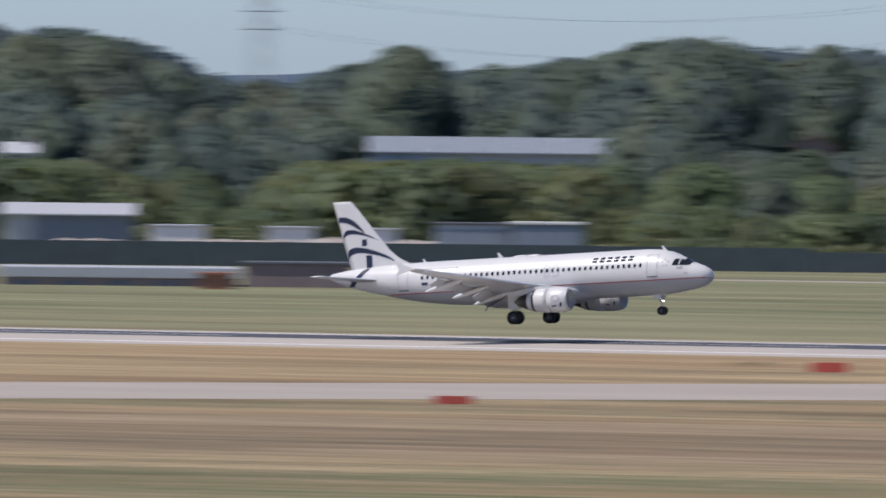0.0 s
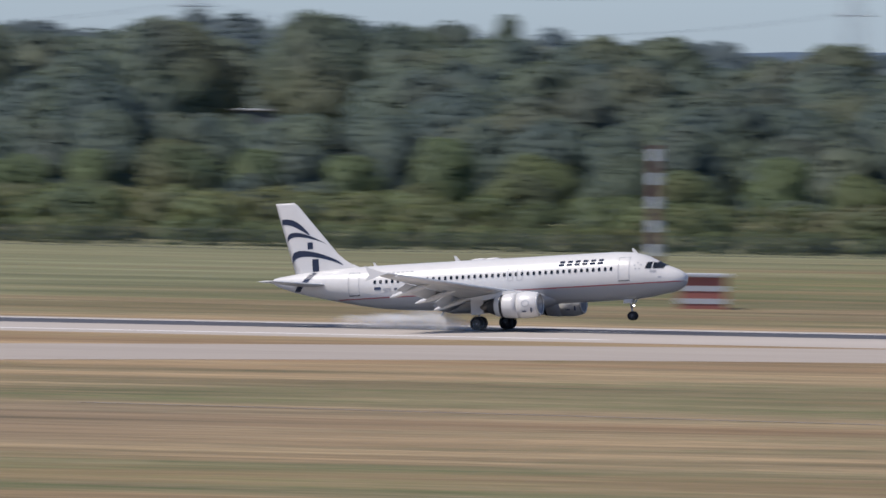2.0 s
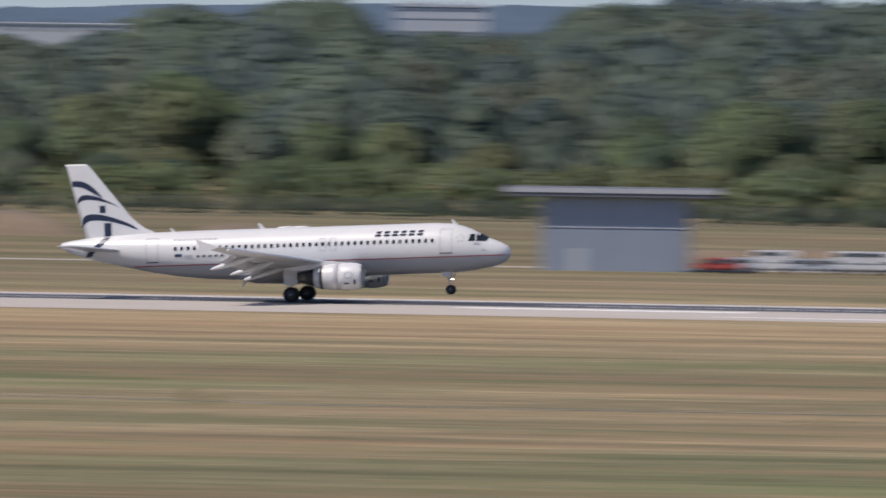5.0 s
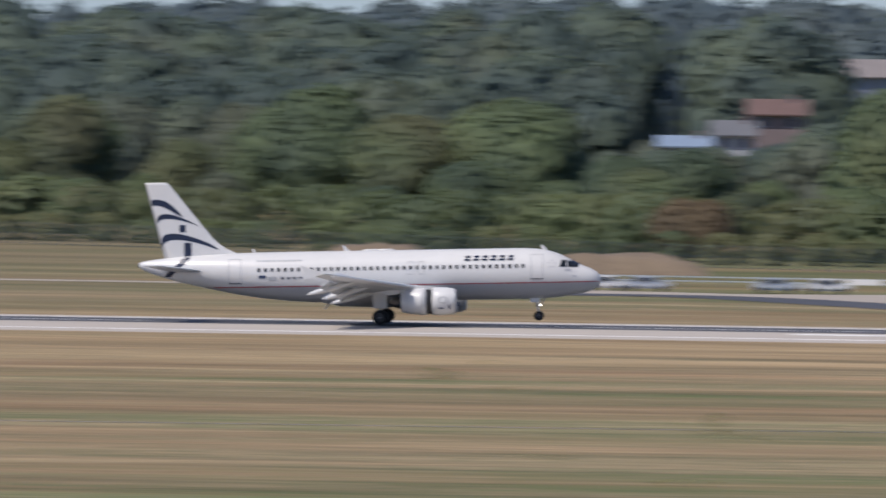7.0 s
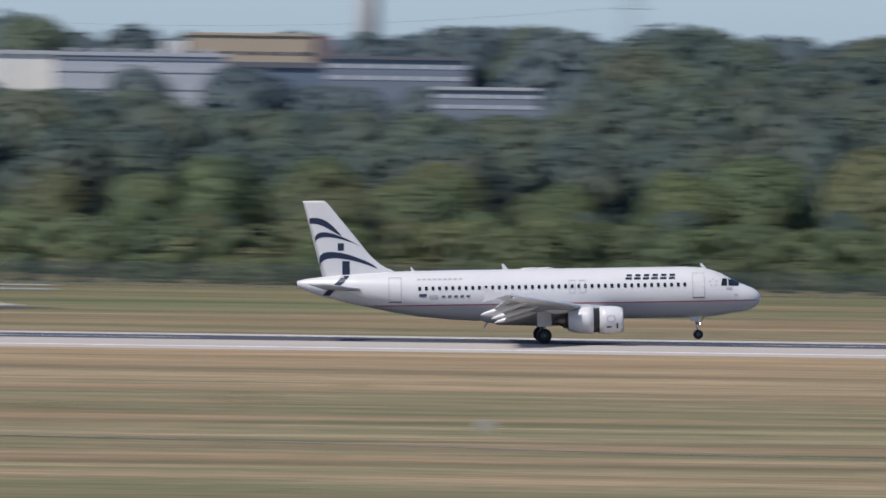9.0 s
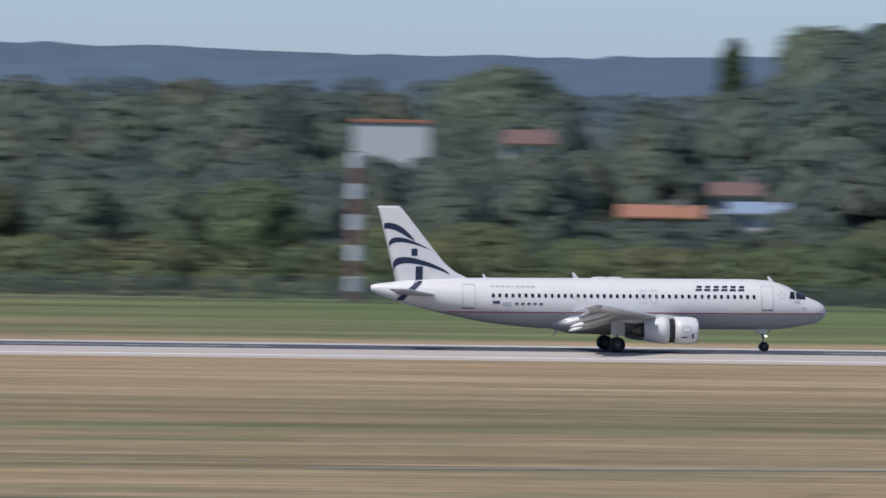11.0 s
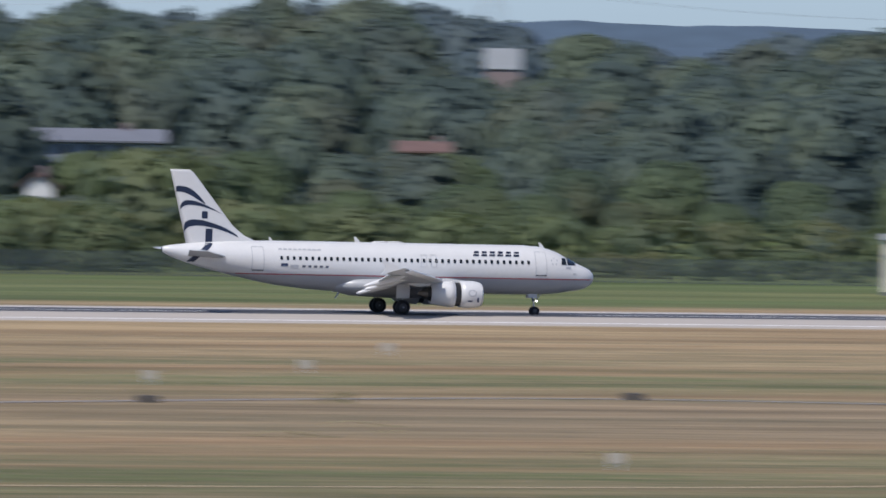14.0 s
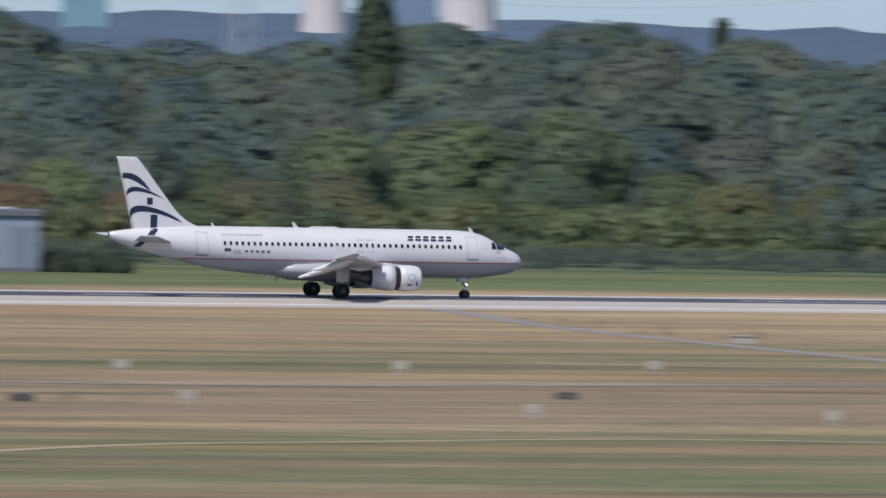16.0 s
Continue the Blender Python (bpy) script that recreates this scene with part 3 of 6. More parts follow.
        MOVING.append(("flex", part("slat", mesh("slat", *loft(sl, 8), WHITE, True), plane, "lowered leading edge slat"), side))
        for y in (3.9, 7.6, 11.2):
            le, te, z = wing_at(y)
            v, f = lathe([(-2.0, 0.02), (-1.7, 0.13), (-0.6, 0.24), (0.8, 0.24), (1.7, 0.12), (2.2, 0.02)], "x", (0, 0, 0), 12)
            tilt = Matrix.Rotation(radians(-14), 3, "Y")
            v = [tilt @ Vector(p) + Vector((te - 0.1, side * y, z - 0.55)) for p in v]
            MOVING.append(("flex", part("flap_fairing", mesh("flap_fairing", v, f, WHITE, True), plane, "white flap track fairing"), side))
        for y in (7.2, 8.7, 10.2, 11.7):
            le, te, z = wing_at(y)
            sp = part("spoiler", mesh("spoiler", [(0, -0.68, 0), (0, 0.68, 0), (-0.75, 0.68, 0), (-0.75, -0.68, 0), (0, -0.68, 0.04), (0, 0.68, 0.04), (-0.75, 0.68, 0.02), (-0.75, -0.68, 0.02)], [(3, 2, 1, 0), (4, 5, 6, 7), (0, 1, 5, 4), (1, 2, 6, 5), (2, 3, 7, 6), (3, 0, 4, 7)], WHITE), plane, "hinged white spoiler panel")
            MOVING.append(("spoiler", sp, (te + 1.15, side * y, z + 0.17, 15.4 * side)))
        # engine
        c = (0, side * 5.75, 1.80)
        front = [(4.40, 0.95), (4.42, 1.08), (4.9, 1.13), (5.5, 1.13), (6.0, 1.06), (6.25, 0.97), (6.34, 0.88), (6.30, 0.81), (5.9, 0.80), (5.2, 0.84), (4.5, 0.86)]
        nac = part("nacelle", mesh("nacelle", *lathe(front, "x", c, 32, True), WHITE, True), plane, "white engine cowl")
        lip = [(6.18, 1.0), (6.28, 0.965), (6.36, 0.88), (6.31, 0.80), (6.2, 0.795), (6.2, 0.9)]
        part("intake_lip", mesh("intake_lip", *lathe(lip, "x", c, 32, True), LIP, True), nac, "bare metal intake lip")
        part("fan_disc", mesh("fan_disc", *lathe([(5.2, 0.83), (5.25, 0.83), (5.3, 0.28), (5.75, 0.03)], "x", c, 28), DARK, True), nac, "dark fan with spinner")
        part("inner_duct", mesh("inner_duct", *lathe([(1.6, 0.5), (2.2, 0.72), (3.0, 0.98), (4.8, 1.0)], "x", c, 28), DARK, True), nac, "dark inner duct")
        part("core_nozzle", mesh("core_nozzle", *lathe([(0.9, 0.12), (1.2, 0.3), (1.25, 0.42), (2.0, 0.6), (2.4, 0.65)], "x", c, 24), CORE, True), nac, "dark metal exhaust nozzle")
        sleeve = [(-2.05, 0.78), (-2.0, 0.84), (-1.2, 1.0), (-0.5, 1.08), (0.0, 1.1), (0.0, 1.02), (-1.2, 0.93)]
        slv = part("reverser_sleeve", mesh("reverser_sleeve", *lathe(sleeve, "x", (0, 0, 0), 32, True), WHITE, True), plane, "sliding white reverser sleeve")
        MOVING.append(("sleeve", slv, (4.40, side * 5.75, 1.80)))
        py = side * 5.75
        v = [(4.8, py, 2.8), (0.9, py, 2.35), (-0.3, py, 2.6), (3.4, py, 3.1), (4.8, py, 2.95)]
        pv = [(x, py + d, z) for d in (-0.16, 0.16) for x, _, z in v]
        part("pylon", mesh("pylon", pv, [(4, 3, 2, 1, 0), (5, 6, 7, 8, 9)] + [(i, (i + 1) % 5, 5 + (i + 1) % 5, 5 + i) for i in range(5)], WHITE), plane, "white engine pylon")
        for dx, zz, w, hh in ((5.75, 1.35, 0.14, 0.4), (4.95, 1.25, 0.4, 0.12)):
            r = 1.16
            yy = -math.sqrt(max(0.01, r * r - (zz - 1.8) ** 2))
            part("cowl_mark", (boxes((dx, dx + w, side * 5.75 + yy - 0.01, side * 5.75 + yy + 0.04, zz - hh / 2, zz + hh / 2)), NAVY), nac, "small dark cowl mark")
        ring = []
        for k in range(24):
            a = k * math.tau / 24
            for q in (0.22, 0.29):
                zz = 1.92 + q * math.sin(a)
                ring.append((5.32 + q * 1.25 * math.cos(a), side * 5.75 - math.sqrt(1.15 ** 2 - (zz - 1.8) ** 2), zz))
        part("cowl_emblem", mesh("cowl_emblem", ring, [(2 * k, 2 * k + 1, (2 * k + 3) % 48, (2 * k + 2) % 48) for k in range(24)], SEAM), nac, "pale grey ring emblem")
        # tailplane
        st = [(side * y, -13.9 - 0.58 * y, 3.7 - 0.34 * y, 4.36 + 0.105 * y, 0.09, -2) for y in (0.3, 3.0, 6.0, 6.25)]
        part("tailplane", mesh("tailplane", *loft(st, 10), WING_GREY, True), plane, "pale grey tailplane")
        # main gear
        gy = side * 3.795
        legs = [rod((0, gy, 0.6), (0.05, gy, 1.7), 0.11, 0.11), rod((0.05, gy, 1.5), (0.35, gy + side * 0.1, 2.9), 0.17, 0.2), rod((0.1, gy, 1.5), (0.6, gy - side * 1.6, 2.5), 0.07, 0.07), rod((0, gy - 0.75, 0.585), (0, gy + 0.75, 0.585), 0.07, 0.07), rod((-0.18, gy, 0.7), (-0.32, gy, 1.15), 0.045, 0.045), rod((-0.32, gy, 1.15), (-0.1, gy, 1.65), 0.045, 0.045)]
        gear = part("main_gear", mesh("main_gear", *merged(legs), STEEL, True), plane, "grey steel main landing gear leg")
        MOVING.append(("gear", gear, ()))
        part("gear_door", (boxes((-0.55, 0.6, gy + side * 0.28, gy + side * 0.33, 1.35, 2.75)), WHITE), gear, "white gear door panel")
        for d in (-0.46, 0.46):
            prof = [(-0.2, 0.38), (-0.21, 0.54), (-0.14, 0.605), (0.14, 0.605), (0.21, 0.54), (0.2, 0.38)]
            part("tyre", mesh("tyre", *lathe(prof, "y", (0, gy + d, 0.60), 24, True), RUBBER, True), gear, "black rubber tyre")
            part("rim", mesh("rim", *lathe([(-0.15, 0.1), (-0.12, 0.37), (0.12, 0.37), (0.15, 0.1)], "y", (0, gy + d, 0.60), 20), RIM, True), gear, "dark grey metal wheel rim")
    # nose gear
    ng = part("nose_gear", mesh("nose_gear", *merged([rod((12.64, 0, 0.39), (12.55, 0, 1.3), 0.07, 0.07), rod((12.55, 0, 1.2), (12.45, 0, 2.1), 0.12, 0.13), rod((12.6, 0, 1.1), (13.3, 0, 2.0), 0.05, 0.05), rod((12.64, -0.34, 0.39), (12.64, 0.34, 0.39), 0.05, 0.05)]), STEEL, True), plane, "steel nose landing gear leg")
    for d in (-0.26, 0.26):
        part("tyre", mesh("tyre", *lathe([(-0.11, 0.22), (-0.12, 0.33), (-0.07, 0.39), (0.07, 0.39), (0.12, 0.33), (0.11, 0.22)], "y", (12.64, d, 0.39), 22, True), RUBBER, True), ng, "black rubber tyre")
        part("rim", mesh("rim", *lathe([(-0.08, 0.06), (-0.07, 0.215), (0.07, 0.215), (0.08, 0.06)], "y", (12.64, d, 0.39), 16), RIM, True), ng)
        part("nose_gear_door", (boxes((12.0, 12.75, d * 1.5 - 0.02, d * 1.5 + 0.02, 1.5, 2.0)), WHITE), ng, "white gear door")
    part("landing_light", mesh("landing_light", *lathe([(-0.05, 0.02), (0.0, 0.05), (0.05, 0.05), (0.08, 0.025)], "x", (12.78, -0.12, 1.25), 14), LAMP_GLOW, True), ng, "lit round landing light")
    return plane


MOVING = []
AIRLINER = build_airliner()


# ---- buildings ----
METAL_PALE = material("pale_grey_cladding", (0.46, 0.48, 0.51), 0.5, vary=0.06, scale=0.3, stretch=(3, 3, 0.2))
METAL_WHITE = material("white_cladding", (0.74, 0.73, 0.70), 0.5, vary=0.06, scale=0.3)
METAL_CREAM = material("cream_white_cladding", (0.80, 0.77, 0.70), 0.5, vary=0.06, scale=0.3)
METAL_DARK = material("dark_grey_cladding", (0.14, 0.16, 0.20), 0.5, vary=0.1, scale=0.3)
METAL_SLATE = material("grey_blue_cladding", (0.20, 0.23, 0.28), 0.5, vary=0.08, scale=0.4, stretch=(3, 3, 0.2))
GLASS_ROOF = material("weathered_glass_roof", (0.27, 0.30, 0.33), 0.45, vary=0.14, scale=0.5, stretch=(4, 1, 1))
METAL_BLUE = material("blue_grey_cladding", (0.27, 0.31, 0.37), 0.5, vary=0.07, scale=0.4, stretch=(3, 3, 0.2))
METAL_NAVYGREY = material("slate_cladding", (0.15, 0.19, 0.25), 0.5, vary=0.07, scale=0.4, stretch=(3, 3, 0.2))
METAL_NAVY = material("navy_steel", (0.05, 0.09, 0.18), 0.5, vary=0.1, scale=0.8)
WALL_BROWN = material("brown_brick", (0.26, 0.205, 0.20), 0.85, vary=0.12, scale=0.6, bump=0.2)
WALL_BEIGE = material("beige_render", (0.46, 0.37, 0.27), 0.85, vary=0.06, scale=0.3)
# lighter copy of the beige render, with sunlight put into the colour
WALL_TAN = material("sunlit_tan_render", (0.64, 0.50, 0.36), 0.85, vary=0.06, scale=0.3)
WALL_CREAM = material("cream_cladding", (0.66, 0.62, 0.52), 0.6, vary=0.05, scale=0.3)
ROOF_WHITE = material("white_roofing", (0.44, 0.45, 0.47), 0.6, vary=0.05, scale=0.2)
ROOF_GREY = material("grey_roofing", (0.14, 0.145, 0.16), 0.7, vary=0.1, scale=0.3)
ROOF_TAUPE = material("taupe_roofing", (0.23, 0.205, 0.20), 0.75, vary=0.1, scale=0.4)
ROOF_SLATE = material("slate_roofing", (0.17, 0.18, 0.21), 0.7, vary=0.1, scale=0.3)
ROOF_BLUE = material("blue_roofing", (0.22, 0.29, 0.39), 0.6, vary=0.08, scale=0.3)
TILE_RED = material("red_roof_tiles", (0.16, 0.10, 0.09), 0.8, vary=0.15, scale=0.8, bump=0.3)
TILE_ORANGE = material("orange_roof_tiles", (0.34, 0.16, 0.10), 0.8, vary=0.15, scale=0.8, bump=0.3)
RED_EDGE = material("red_roof_edge", (0.42, 0.06, 0.09), 0.6, vary=0.08)
BAND_RED = material("faded_red_paint", (0.34, 0.12, 0.10), 0.7, vary=0.1, scale=1.0)
BAND_WHITE = material("weathered_white_paint", (0.50, 0.52, 0.54), 0.6, vary=0.06, scale=1.0)
CONC_FAR = material("pale_concrete", (0.62, 0.575, 0.565), 0.8, vary=0.06, scale=0.03)
# far steel, its blue deepened to hold the distance haze
BLUE_FAR = material("blue_grey_hazed_steel", (0.19, 0.27, 0.38), 0.7, vary=0.06, scale=0.03)
TEAL_FAR = material("teal_steel", (0.20, 0.36, 0.42), 0.7, vary=0.06, scale=0.03)
PANE = material("window_glass", (0.06, 0.075, 0.095), 0.15, vary=0.2)
# steel paled and blued, so the colour carries the haze over far pylons
GALV = material("hazed_galvanised_steel", (0.50, 0.53, 0.56), 0.6, 0.0, vary=0.12, scale=1.0)
EARTH = material("dry_earth", (0.225, 0.168, 0.112), 0.95, vary=0.2, scale=0.25, bump=0.4)
PATH = material("pale_path", (0.255, 0.235, 0.222), 0.9, vary=0.1, scale=0.2)
STRAW = material("trodden_straw", (0.40, 0.31, 0.19), 0.95, vary=0.1, scale=0.2)
SIGN_WHITE = material("sign_white", (0.40, 0.37, 0.31), 0.7, vary=0.06)
SIGN_RED = material("sign_red", (0.55, 0.10, 0.07), 0.6, vary=0.08)
SIGN_YELLOW = material("sign_yellow", (0.60, 0.40, 0.08), 0.6, vary=0.08)
DRAIN = material("dark_drain_concrete", (0.10, 0.09, 0.08), 0.9, vary=0.2)
SCREEN = material("dark_green_netting", (0.070, 0.092, 0.102), 0.9, vary=0.15, scale=0.5)
RUBBLE = material("pale_rubble", (0.42, 0.37, 0.33), 0.95, vary=0.25, scale=0.5, bump=0.4)
TUFT = leaf_material("long_grass", (0.13, 0.12, 0.065), (0.19, 0.17, 0.095), 0.4)
HEDGE_LEAVES = leaf_material("hedge_foliage", (0.022, 0.036, 0.024), (0.036, 0.054, 0.030), 0.2, olive=(0.034, 0.040, 0.024))
CLEAR = []


def building(name, label, category, deg0, deg1, dist, top, seen, wall, roof, style):
    """A building that faces the field, from bearing deg0 to deg1; woods before it stay below the line seen."""
    CLEAR.append((deg0 - 0.02, deg1 + 0.02, dist, seen))
    mid = (deg0 + deg1) / 2
    w = radians(deg1 - deg0) * dist
    h = top - LOW
    ob = thing(name, label, category, Matrix.LocRotScale(bearing(mid, dist), Euler((0, 0, -radians(mid))), None))
    low = max(0.0, HEIGHT + seen * dist / 1000 - LOW)      # height where the visible part begins
    if style in ("tower", "chimney"):
        r = w / 2
        if style == "tower":
            prof = [(0, r * 1.2), (h * 0.35, r * 0.95), (h * 0.8, r * 0.78), (h * 1.25, r * 0.8), (h * 1.8, r * 0.88), (h * 1.8, r * 0.84), (h * 1.2, r * 0.74)]
        else:
            prof = [(0, r * 1.1), (h, r * 0.85), (h * 1.9, r * 0.7), (h * 1.9, r * 0.5)]
        part("shell", mesh("shell", *lathe(prof, "z", (0, 0, 0), 32), wall, True), ob)
        part("rim", mesh("rim", *lathe([(h * prof[-2][0] / h - 1.5, prof[-2][1] * 1.03), (h * prof[-2][0] / h, prof[-2][1] * 1.03)], "z", (0, 0, 0.2), 32), ROOF_GREY), ob)
        return ob
    d = min(24.0, max(6.0, w * 0.6))
    if style == "gable_end":
        ob.matrix_world = ob.matrix_world @ pose(w / 2, d / 2, 0, 0, 0, 90)
        w, d = d, w
    if style in ("gable", "gable_end", "low_gable"):
        eave = max(1.5, low + (h - low) * (0.74 if style == "low_gable" else 0.42))
        part("wall", (boxes((-w / 2 + 0.4, w / 2 - 0.4, 0.3, d - 0.3, 0, eave)), wall), ob)
        o, th = 0.5, 0.22
        v = []
        for x in (-w / 2, w / 2):
            v += [(x, -o, eave - 0.2), (x, d / 2, h), (x, d + o, eave - 0.2), (x, -o, eave - 0.2 - th), (x, d / 2, h - th), (x, d + o, eave - 0.2 - th)]
        f = [(0, 6, 7, 1), (1, 7, 8, 2), (3, 4, 10, 9), (4, 5, 11, 10), (0, 3, 9, 6), (2, 8, 11, 5), (0, 1, 4, 3), (1, 2, 5, 4), (7, 6, 9, 10), (8, 7, 10, 11)]
        part("roof", mesh("roof", v, f, roof), ob)
        for x in (-w / 2 + 0.4, w / 2 - 0.6):
            gv = [(x + k, y, z) for k in (0, 0.2) for y, z in ((0.3, eave), (d - 0.3, eave), (d / 2, h - 0.4))]
            part("gable", mesh("gable", gv, [(0, 2, 1), (3, 4, 5), (0, 1, 4, 3), (1, 2, 5, 4), (2, 0, 3, 5)], wall), ob)
        if name == "house":
            part("chimney", (boxes((w * 0.2, w * 0.2 + 0.7, d / 2 - 0.9, d / 2 - 0.2, h - 1.2, h + 0.7)), WALL_BROWN), ob, "brick chimney")
            n = max(2, int(w / 3.2))
            for i in range(n):
                x = -w / 2 + w * (i + 0.5) / n
                z = max(0.8, eave - 2.0)
                win = part("window", (boxes((x - 0.6, x + 0.6, 0.24, 0.3, z, z + 1.3)), PANE), ob)
                part("frame", (boxes((x - 0.7, x + 0.7, 0.2, 0.24, z - 0.1, z), (x - 0.7, x + 0.7, 0.2, 0.24, z + 1.3, z + 1.4), (x - 0.7, x - 0.6, 0.2, 0.24, z, z + 1.3), (x + 0.6, x + 0.7, 0.2, 0.24, z, z + 1.3)), BAND_WHITE), win)
        elif name == "warehouse":
            part("gate", (boxes((-w / 2 + 0.6, -w / 2 + 4.3, 0.2, 0.3, 0, eave - 0.4)), ROOF_WHITE), ob, "white sliding gate")
            for i in range(9):
                x = -w / 2 + 5.2 + i * 1.4
                part("rib", (boxes((x, x + 0.12, 0.2, 0.3, 0, eave - 0.3)), METAL_BLUE), ob)
        elif name == "greenhouse":
            n = int(w / 2.4)
            for i in range(n + 1):
                x = -w / 2 + 0.1 + (w - 0.3) * i / n
                part("glazing_bar", mesh("glazing_bar", *rod((x, -o, eave - 0.15), (x, d / 2, h + 0.05), 0.07, 0.07, 4), METAL_WHITE), ob)
        return ob
    t = 0.9 if style == "slab" else 1.9 if name == "shed" else 3.2 if name == "water_tower" else 1.15 if name == "storage_hall" else min(0.9, max(0.3, (h - low) * 0.1))
    part("wall", (boxes((-w / 2, w / 2, 0, d, 0, h - t)), wall), ob)
    o = 3.2 if style == "slab" else 0.25
    part("roof", (soft_box(-w / 2 - o * 1.1, w / 2 + o * 0.9, -min(o, 1.0), d + o, h - t + 0.003, h, 0.08), roof), ob)
    if style == "slab":
        part("fascia", (boxes((-w / 2 - o * 1.1, w / 2 + o * 0.9, -1.08, -1.01, h - t + 0.45, h - 0.02)), ROOF_WHITE), ob, "bright fascia edge")
        part("rail", (boxes((-w / 2, w / 2, -0.12, -0.02, h * 0.52, h * 0.52 + 0.1)), GALV), ob)
        part("lower_wall", (boxes((-w / 2 + 0.3, w / 2 - 0.3, -0.1, -0.004, 0, h * 0.5)), METAL_BLUE), ob)
        part("door", (boxes((-w * 0.3, -w * 0.3 + 1.2, -0.16, -0.1, 0, 2.1)), METAL_PALE), ob)
    if name == "hangar":
        n = 3 if wall is WALL_CREAM else 7
        for i in range(n):
            x0 = -w / 2 + w * (i + 0.18) / n
            x1 = -w / 2 + w * (i + 0.82) / n
            if wall is WALL_CREAM:
                # the rightmost cream door is coloured grey to imitate shade on that part
                g = part("door", (boxes((x0, x1, -0.1, -0.01, 0, h * 0.62)), WALL_CREAM if i < 2 else METAL_PALE), ob, "pale sliding door")
                part("rail", (boxes((x0 - 0.2, x1 + 0.2, -0.25, -0.11, h * 0.62, h * 0.62 + 0.2)), ROOF_WHITE), g)
            else:
                part("wall_panel", (boxes((x0, x1, -0.04, -0.01, 0.4, h * (0.5 if i % 2 else 0.74))), METAL_SLATE if i % 3 == 0 else METAL_BLUE), ob)
                part("sheet_seam", (boxes((x1 + 0.3, x1 + 0.38, -0.05, -0.01, 0.2, h * 0.8)), METAL_DARK), ob)
        if wall is METAL_NAVYGREY:
            part("gate", (boxes((-w / 2 + 0.3, -w / 2 + 2.2, -0.1, -0.01, 0, h * 0.8)), ROOF_WHITE), ob, "white end gate")
        else:
            for x in (-w * 0.3, w * 0.05, w * 0.25):
                part("skylight", (soft_box(x, x + w * 0.14, 2, 5, h, h + 0.28, 0.1), ROOF_WHITE), ob)
        part("plinth", (boxes((-w / 2 - 0.05, w / 2 + 0.05, -0.14, -0.012, 0, 0.35)), ROOF_GREY), ob)
    elif name == "factory":
        tall = h - low
        if wall is METAL_PALE:
            for z, m in ((0.80, METAL_SLATE), (0.50, ROOF_WHITE), (0.06, ROOF_WHITE)):
                part("cladding_band", (boxes((-w / 2 - 0.02, w / 2 + 0.02, -0.12, -0.01, low + tall * z, low + tall * (z + (0.14 if m is METAL_SLATE else 0.07)))), m), ob)
            for i in range(6):
                x = -w / 2 + w * (i + 0.6) / 6.4
                part("roof_vent", (soft_box(x - 0.8, x + 0.8, 4, 6, h, h + 0.7, 0.1), ROOF_WHITE), ob)
        elif wall is WALL_BEIGE:
            n = 5
            for i in range(n):
                x = -w / 2 + w * (i + 0.5) / n
                part("window", (boxes((x - w / n * 0.34, x + w / n * 0.34, -0.08, -0.01, low + tall * 0.30, low + tall * 0.40)), PANE), ob)
            # brown block set against the right end of the tan storey
            part("end_block", (boxes((w / 2, w / 2 + 3.6, 0.8, d * 0.7, 0, h - 0.3)), WALL_BROWN), ob, "brown block at the right end of the tan storey")
            for i in range(3):
                part("roof_unit", (soft_box(-w / 2 - 4.4 + 1.4 * i, -w / 2 - 3.2 + 1.4 * i, 1, 3, 0, h - 1.6, 0.1), METAL_WHITE), ob, "white ventilation box")
        else:
            for i in range(int(w / 3)):
                x = -w / 2 + 3.0 * i + 1.5
                part("panel_joint", (boxes((x, x + 0.07, -0.03, -0.005, 0, h - t)), METAL_DARK), ob)
            part("cornice", (boxes((-w / 2 - 0.1, w / 2 + 0.1, -0.36, -0.26, h - t - 0.1, h - 0.05)), roof), ob)
    elif name == "power_block":
        for i in range(5):
            x = -w / 2 + w * (i + 0.5) / 5
            part("rib", (boxes((x - 0.25, x + 0.25, -0.2, -0.01, 0, h - t)), wall), ob)
    elif name == "grey_hall":
        for i in range(4):
            x = -w / 2 + w * (i + 0.5) / 4
            part("wall_panel", (boxes((x - w * 0.1, x + w * 0.1, -0.06, -0.01, 0, h - t - 0.5)), METAL_BLUE), ob)
    elif name == "tower_block":
        part("cornice", (boxes((-w / 2 - 0.12, w / 2 + 0.12, -0.4, -0.26, h - 0.5, h - 0.1)), WALL_BEIGE), ob)
        part("shaft_joint", (boxes((-0.1, 0.1, -0.05, -0.01, 0, h - t)), WALL_BEIGE), ob)
    elif name == "office_block":
        for level in (0.62, 0.25):
            z = low + (h - low) * level
            n = max(3, int(w / 4.5))
            for i in range(n):
                x = -w / 2 + w * (i + 0.5) / n
                part("window", (boxes((x - w / n * 0.4, x + w / n * 0.4, -0.08, -0.01, z, z + (h - low) * 0.14)), METAL_PALE), ob)
        part("parapet", (boxes((-w / 2, w / 2, -0.35, -0.26, h - t * 0.9, h + 0.1)), roof), ob)
    elif name == "radio_shed":
        for i in (-1, 1):
            part("white_band", (boxes((-w / 2 - 0.02, w / 2 + 0.02, -0.05, -0.01, 0.5 + (i + 1) * 0.6, 1.0 + (i + 1) * 0.6)), METAL_PALE), ob, "pale painted band")
    elif name in ("storage_hall", "long_shed"):
        n = max(3, int(w / 5))
        for i in range(n):
            x = -w / 2 + w * (i + 0.5) / n
